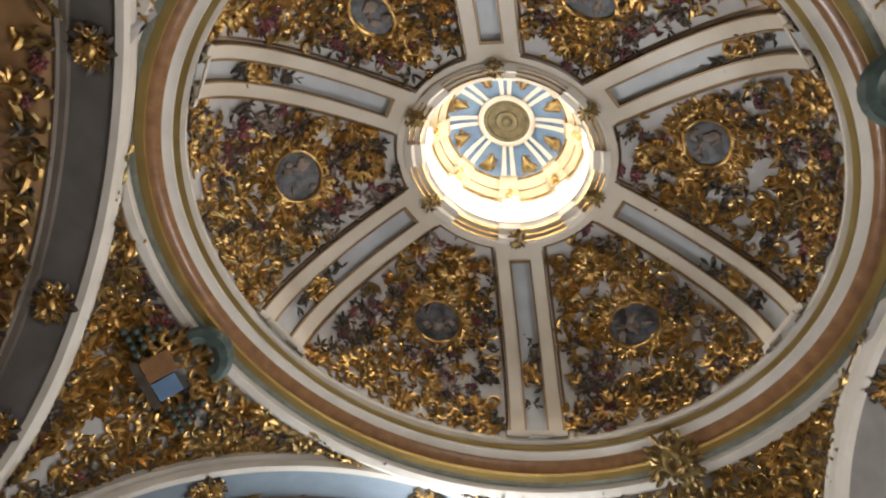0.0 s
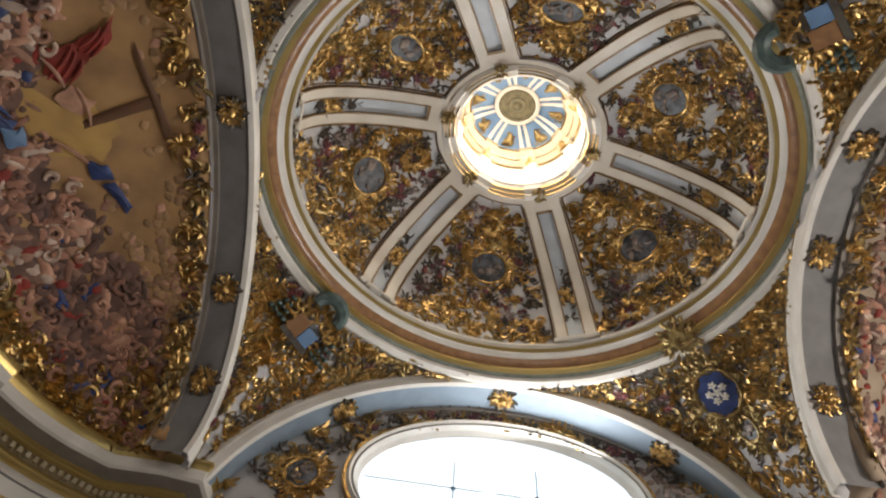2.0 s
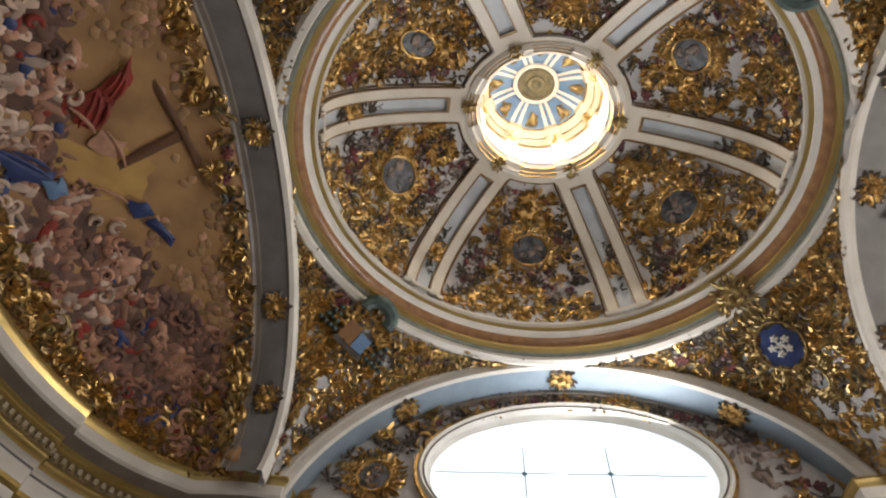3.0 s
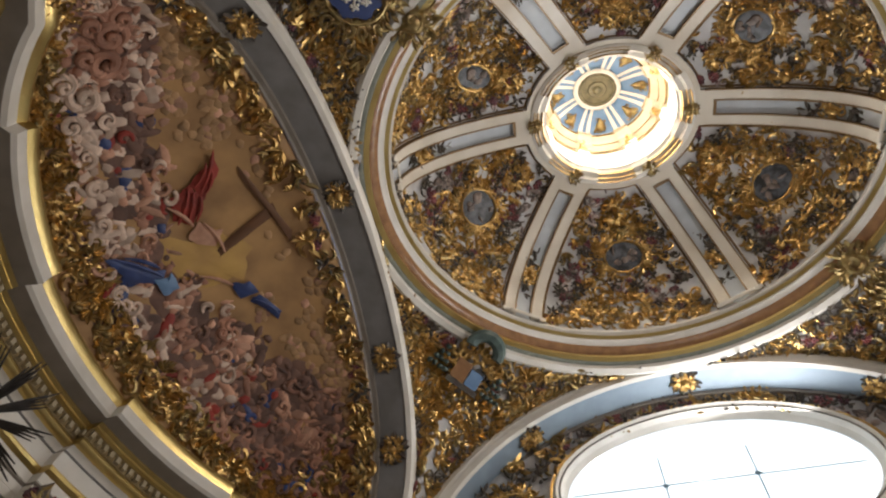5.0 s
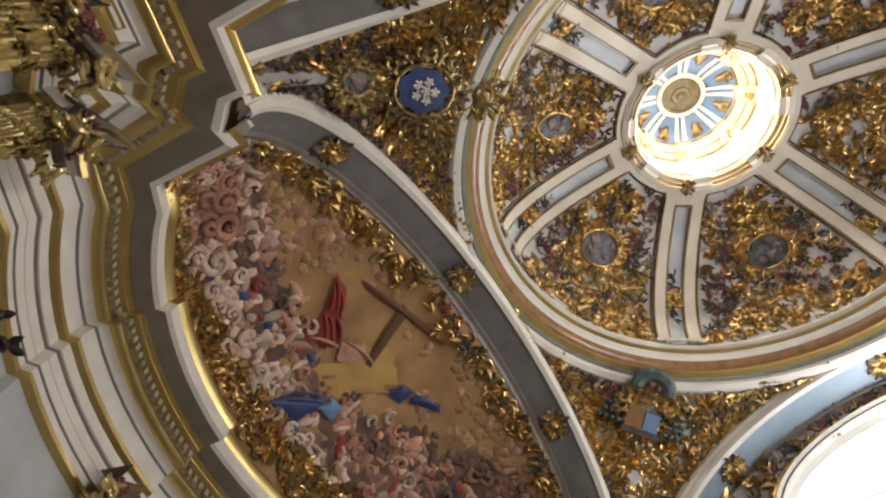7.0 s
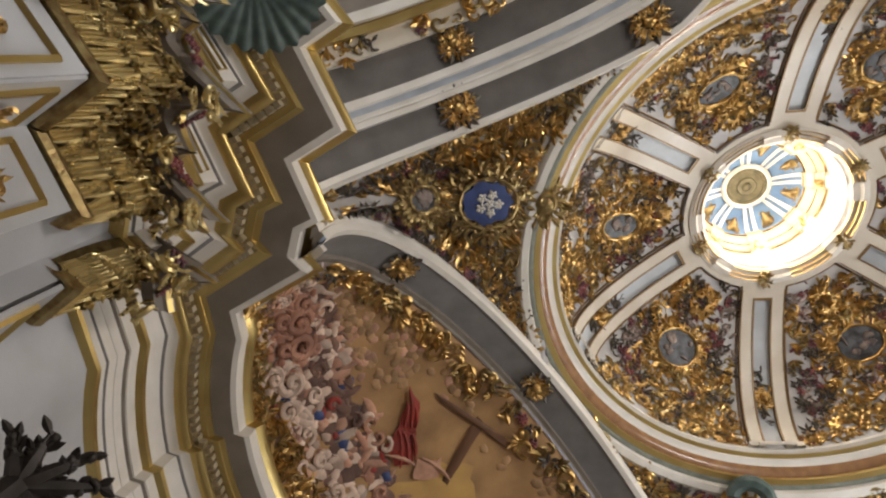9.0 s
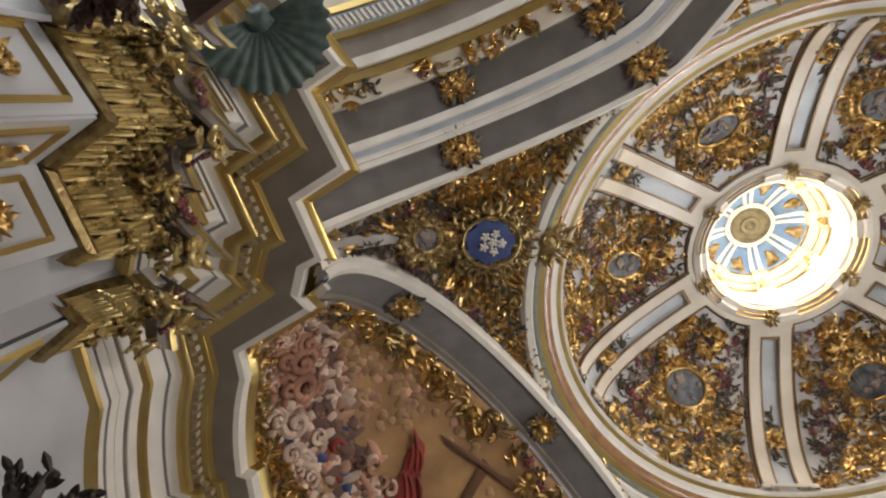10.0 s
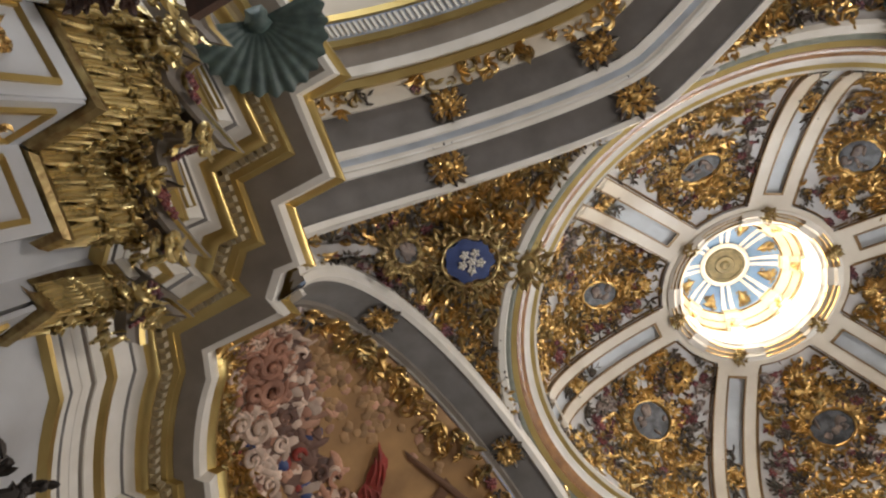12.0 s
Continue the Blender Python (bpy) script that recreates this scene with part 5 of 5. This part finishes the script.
def capital(c, seed, a0=-1.0, a1=1.0, leaves=6):
    """A capital that wraps corner c of the wall, from a0 towards the corner before to a1 towards the next."""
    rng = random.Random(seed)
    cap = thing("capital", "gilded pilaster capital with acanthus leaves and volutes", "capital", group="gilded pilaster capitals")

    def at(a, d, z):
        o = c + (1 if a > 0 else -1)
        q = lerp(Vector(PATH[c]) + SET_BACK[c] * d, Vector(PATH[o]) + SET_BACK[o] * d, abs(a))
        return Vector((q.x, q.y, z))

    out = (at(0, 0.5, 0) - at(0, 0.9, 0)).normalized()

    def facing(a, z=0.0):
        t = (at(min(a + 0.05, a1), 0.9, z) - at(max(a - 0.05, a0), 0.9, z)).normalized()
        return t, Vector((t.y, -t.x, 0))

    part("bell", sheet(lambda u, v: at(lerp(a0, a1, u), 0.97 - 0.10 * v ** 3, lerp(-6.45, -5.30, v)), 12, 8), OLDGOLD, cap)
    horns = [x for x in (a0, 0.0, a1)]

    def abacus(u, v):
        a = lerp(a0, a1, u)
        near = min(abs(a - h) for h in horns)
        d, z = along([(0.86, -5.34), (0.74, -5.33), (0.70, -5.24), (0.66, -5.22), (0.64, -5.10), (0.95, -5.08)], v)
        reach = max(0.0, 1 - near / 0.5) ** 1.6 * 0.30
        return at(a, d - (reach if v < 0.99 else 0), z)
    part("abacus", sheet(abacus, 40, 5), TAUPE, cap, "curved taupe abacus with pointed horns")

    def lip(u, v):
        return abacus(u, lerp(0.55, 0.72, v)) + out * 0.012
    part("abacus_line", sheet(lip, 40, 1), MOULDGOLD, cap, "thin gilt line of the abacus")

    def acanthus(ac, half, z0, z1, d0, reach, flutes):
        """A fluted leaf that widens upwards and curls over at its tip."""
        def fn(u, v):
            x = (u - 0.5) * 2
            w = half * (0.62 + 0.75 * v) * (1 if v < 0.72 else math.sqrt(max(0.04, 1 - ((v - 0.72) / 0.30) ** 2)))
            a = min(max(ac + x * w, a0), a1)
            z = lerp(z0, z1, v - 0.35 * max(0, v - 0.78)) - 0.10 * x * x * v
            fl = 0.022 * math.cos(x * math.pi * flutes) * (0.5 + 0.6 * v) + 0.012 * math.sin(9 * v + 9 * ac) * abs(x)
            return at(a, d0 - reach * v ** 2.3 - 0.05 * (1 - x * x) - fl, z - (0.16 * (v - 0.84) / 0.16 if v > 0.84 else 0))
        bm = sheet(fn, 24, 10)
        for u in (0.14, 0.32, 0.5, 0.68, 0.86):
            tube(bm, [fn(u, v / 7) + out * 0.02 for v in range(8)], [0.012, 0.018, 0.022, 0.024, 0.026, 0.026, 0.022, 0.012], 6)
        return bm

    for row, (z0, z1, d0, reach) in enumerate(((-6.46, -5.80, 0.93, 0.10), (-6.02, -5.38, 0.88, 0.13))):
        m = leaves - (row % 2)
        for j in range(m):
            ac = lerp(a0, a1, (j + 0.5) / m)
            part("acanthus_leaf", acanthus(ac, (a1 - a0) / m * 0.52, z0 + rng.uniform(-0.02, 0.02), z1 + rng.uniform(-0.05, 0.05), d0, reach * rng.uniform(0.85, 1.2), 4.0), CAPGOLD, cap, "fluted gilded acanthus leaf")
    for h in horns:
        t, nn = facing(h)
        for sg in (-1, 1):
            a = min(max(h + sg * 0.09, a0), a1)
            bm = bmesh.new()
            scroll(bm, at(a, 0.52, -5.50), t, Vector((0, 0, 1)), nn, 0.22, 1.6 + sg, 0.036, rng, 7)
            scroll(bm, at(a, 0.60, -5.66), t, Vector((0, 0, 1)), nn, 0.13, 1.2 - sg, 0.026, rng, 6)
            part("volute", bm, CAPGOLD, cap, "gilded volute")
        bm = bmesh.new()
        for m in range(8):
            leaf(bm, at(min(max(h + rng.uniform(-0.1, 0.1), a0), a1), rng.uniform(0.46, 0.62), rng.uniform(-5.62, -5.36)), t, Vector((0, 0, 1)), nn, 0.17, 0.07, rng.uniform(0, 6.3), 0.04)
        part("horn_leaves", bm, CAPGOLD, cap, "gilded curling leaves")
    bm = bmesh.new()
    for m in range(22):
        a = lerp(a0, a1, rng.random())
        t, nn = facing(a)
        scroll(bm, at(a, rng.uniform(0.60, 0.76), rng.uniform(-5.85, -5.38)), t, Vector((0, 0, 1)), nn, rng.uniform(0.07, 0.13), rng.uniform(0, 6.3), 0.02, rng)
    part("scrollwork", bm, OLDGOLD, cap, "small gilded scrolls")["kind"] = "stuff"
    for h in ((a0 * 0.5, a1 * 0.5) if a1 - a0 > 1.2 else (0.0,)):
        t, nn = facing(h)
        bm = bmesh.new()
        for m in range(4):
            flower(bm, at(h, 0.60, -5.24) + t * rng.uniform(-0.12, 0.12) + Vector((0, 0, rng.uniform(-0.12, 0.08))) + nn * 0.05, t, Vector((0, 0, 1)), nn, 0.085, rng)
        part("flower_spray", bm, PURPLE, cap, "dark red painted flowers")

    def astragal(u, v):
        d, z = along([(0.95, -6.42), (0.86, -6.44), (0.84, -6.50), (0.88, -6.56), (0.95, -6.57)], v)
        return at(lerp(a0, a1, u), d, z)
    part("astragal", sheet(astragal, 12, 4), OLDGOLD, cap, "brown gilt astragal")


def pilaster(i, seed, width=None, frac=0.5):
    rng = random.Random(seed)
    pil = thing("pilaster", "pale pilaster with gilt panel moulding and gilded flowers", "pilaster", group="pier pilasters")
    p, ex, ey, n, w = seg_frame(i, frac, 0.95, -6.60)
    w = width or w
    bm = bmesh.new()
    def shaft(u, v):
        x, o = along([(-0.5, -0.02), (-0.5, 0.03), (0.5, 0.03), (0.5, -0.02)], u)
        return p + ex * (x * w) + n * o - ey * (7.2 * v)
    grid(bm, shaft, 3, 1)
    part("shaft", bm, STONE, pil, smooth=False)
    bm = bmesh.new()
    ww = w * 0.5 - 0.13
    pts = [p + ex * x + n * 0.04 - ey * z for x, z in ((-ww, 6.9), (-ww, 0.25), (ww, 0.25), (ww, 6.9), (-ww, 6.9))]
    for a, b in zip(pts, pts[1:]):
        tube(bm, [a, b], [0.038, 0.038], 4)
    part("panel_moulding", bm, MOULDGOLD, pil, "gilt panel moulding", smooth=False)
    for zz in (0.75, 2.4):
        bm = bmesh.new()
        for m in range(18):
            leaf(bm, p - ey * (zz + rng.uniform(-0.12, 0.12)) + ex * rng.uniform(-0.1, 0.1) + n * 0.05, ex, ey, n, 0.12, 0.06, 6.283 * m / 18, 0.03)
            scroll(bm, p - ey * (zz + rng.uniform(-0.1, 0.1)) + ex * rng.uniform(-0.08, 0.08) + n * 0.05, ex, ey, n, 0.12, rng.uniform(0, 6.3), 0.025, rng)
        part("gilded_flower", bm, GOLD, pil, "gilded flower")


for m, (c, a0, a1, n_l) in enumerate(((1, -0.10, 0.98, 7), (3, -0.98, 0.98, 12), (5, -0.98, 0.98, 9), (8, -0.98, 0.60, 9))):
    capital(c, 1200 + m, a0, a1, n_l)
for m, i in enumerate((1, 2, 3, 4, 8)):
    pilaster(i, 1300 + m)

# frieze panels on the pier
fp = thing("frieze_panel", "gilt panel mouldings on the pier frieze", "ornament")
for i in (1, 2, 3, 4):
    p, ex, ey, n, w = seg_frame(i, 0.5, 0.765, -4.49)
    ww = w * 0.5 - 0.14
    pts = [p + ex * x + n * 0.01 + ey * z for x, z in ((-ww, -0.08), (-ww, 0.08), (ww, 0.08), (ww, -0.08), (-ww, -0.08))]
    bm = bmesh.new()
    tube(bm, pts, [0.024] * 5, 4)
    part("panel_moulding", bm, MOULDGOLD, fp, smooth=False)

# ---------------------------------------------------------------- scallop shell on the pier
shell = thing("scallop_shell", "large dark green fluted scallop shell on the cornice", "shell")
SC = Vector((-3.65, -7.96, -4.21))
SD = (Vector((-1.63, -5.2, -11.9)) - SC).normalized()
sy = Vector((-0.23, 0.97, -0.12))
sy = (sy - SD * sy.dot(SD)).normalized()
sx = sy.cross(SD)
bm = bmesh.new()


def shell_fn(u, v):
    a = lerp(-1.75, 1.75, u)
    ridge = 0.5 + 0.5 * math.cos(u * 2 * math.pi * 15)
    r = v * (0.82 + 0.06 * ridge) * (1 - 0.08 * abs(a))
    h = 0.20 * math.sin(v * math.pi * 0.62) + 0.035 * ridge * v
    return SC + sx * (r * math.sin(a)) + sy * (r * math.cos(a)) + SD * h


grid(bm, shell_fn, 120, 8)
part("valve", bm, SHELLGREEN, shell)
bm = bmesh.new()
lump(bm, SC + SD * 0.05, sx, sy, SD, 0.17, 0.14, 0.2, 0, random.Random(5), 12)
part("hinge", bm, SHELLGREEN, shell)

# ---------------------------------------------------------------- dark rayed crown before the apse wall
crown = thing("rayed_ornament", "dark bronze sunburst ornament with feathered rays", "ornament")
CC = Vector((-7.8, -1.6, -6.85))
cn = (Vector((-1.68, -5.0, -11.9)) - CC).normalized()
cx = Vector((0, 0, 1)).cross(cn).normalized()
cy = cn.cross(cx)
rng = random.Random(31)
for k in range(11):
    t = 2 * math.pi * k / 11 + 0.2
    bm = bmesh.new()
    for j in range(4):
        tt = t + (j - 1.5) * 0.06
        ln = rng.uniform(0.62, 0.86)
        d = cx * math.cos(tt) + cy * math.sin(tt)
        tube(bm, [CC + d * 0.12, CC + d * ln * 0.6 + cn * 0.03, CC + d * ln], [0.022, 0.024, 0.008], 4)
    part("ray", bm, BRONZE, crown)
bm = bmesh.new()
lump(bm, CC, cx, cy, cn, 0.2, 0.2, 0.16, 0, rng, 12)
part("hub", bm, BRONZE, crown)

bm = bmesh.new()
tube(bm, [CC - cn * 0.05, Vector((CC.x - 0.1, CC.y, -9.0)), Vector((CC.x - 0.1, CC.y, FLOOR_Z))], [0.05, 0.07, 0.10], 8)
part("staff", bm, BRONZE, crown)

leafy = thing("leafy_finial", "dark carved leafy finial on a post by the pier", "finial")
LC = Vector((-7.1, -5.25, -7.6))
rng = random.Random(33)
ln_n = (Vector((-1.65, -5.2, -11.9)) - LC).normalized()
lx = Vector((0, 0, 1)).cross(ln_n).normalized()
ly = ln_n.cross(lx)
for ang, ln in ((1.2, 0.62), (0.75, 0.72), (1.9, 0.5), (2.5, 0.4), (0.1, 0.4)):
    bm = bmesh.new()
    d = lx * math.cos(ang) + ly * math.sin(ang)
    tube(bm, [LC, LC + d * ln * 0.5 + ln_n * 0.04, LC + d * ln], [0.09, 0.07, 0.02], 6)
    for j in range(9):
        q = LC + d * ln * rng.uniform(0.25, 1.0)
        lump(bm, q + lx * rng.uniform(-0.06, 0.06), lx, ly, ln_n, 0.07, 0.045, 0.08, rng.uniform(0, 3), rng, 7)
        leaf(bm, q, lx, ly, ln_n, rng.uniform(0.12, 0.2), 0.08, ang + rng.uniform(-0.9, 0.9), 0.03)
    part("leaf_arm", bm, BRONZE, leafy)
bm = bmesh.new()
tube(bm, [LC, Vector((LC.x - 0.15, LC.y, -9.5)), Vector((LC.x - 0.15, LC.y, FLOOR_Z))], [0.14, 0.16, 0.18], 8)
part("post", bm, BRONZE, leafy)
for m, i in enumerate((22, 31)):
    capital(i, 1400 + m, -0.9, 0.9, 4)


# ---------------------------------------------------------------- dark carved crest beside the pier
crest = thing("carved_crest", "dark brown carved wooden altar crest with scrolled leaves", "crest")
rng = random.Random(47)
KC = Vector((-3.66, -8.16, -6.62))
kn = (Vector((-1.65, -5.1, -11.9)) - KC).normalized()
kx = Vector((0, 0, 1)).cross(kn).normalized()
ky = kn.cross(kx)
for tip in (Vector((-4.30, -8.08, -6.6)), Vector((-4.02, -7.98, -6.6)), Vector((-3.85, -7.80, -6.6)), Vector((-4.2, -8.3, -6.7))):
    d = tip - KC
    bm = bmesh.new()
    tube(bm, [KC, KC + d * 0.5 + ky * 0.05, KC + d * 0.85, tip], [0.12, 0.09, 0.06, 0.02], 8)
    ang = math.atan2(d.dot(ky), d.dot(kx))
    for k in range(11):
        q = KC + d * rng.uniform(0.2, 0.98)
        leaf(bm, q + kn * 0.04, kx, ky, kn, rng.uniform(0.08, 0.15), 0.07, ang + rng.uniform(-0.9, 0.9), 0.06)
        scroll(bm, q + kn * 0.06, kx, ky, kn, rng.uniform(0.08, 0.15), rng.uniform(0, 6.3), 0.025, rng)
    part("leaf_arm", bm, DARKWOOD, crest)
bm = bmesh.new()
front = [Vector(c) for c in ((-3.49, -7.43, -6.6), (-3.40, -7.66, -6.6), (-3.05, -7.86, -6.6), (-3.02, -7.36, -6.6))]
bot, top = [bm.verts.new(c) for c in front], [bm.verts.new(c + Vector((0, 0, 0.16))) for c in front]
bm.faces.new(bot)
bm.faces.new(top[::-1])
for k in range(4):
    bm.faces.new((bot[k], top[k], top[(k + 1) % 4], bot[(k + 1) % 4]))
part("frame_corner", bm, DARKWOOD, crest, "plain dark corner of the frame", smooth=False)
bm = bmesh.new()
tube(bm, [Vector((-3.1, -7.75, -6.55)), KC, Vector((-3.66, -8.5, -7.4)), Vector((-3.66, -8.6, FLOOR_Z))], [0.10, 0.13, 0.16, 0.2], 8)
part("post", bm, DARKWOOD, crest)
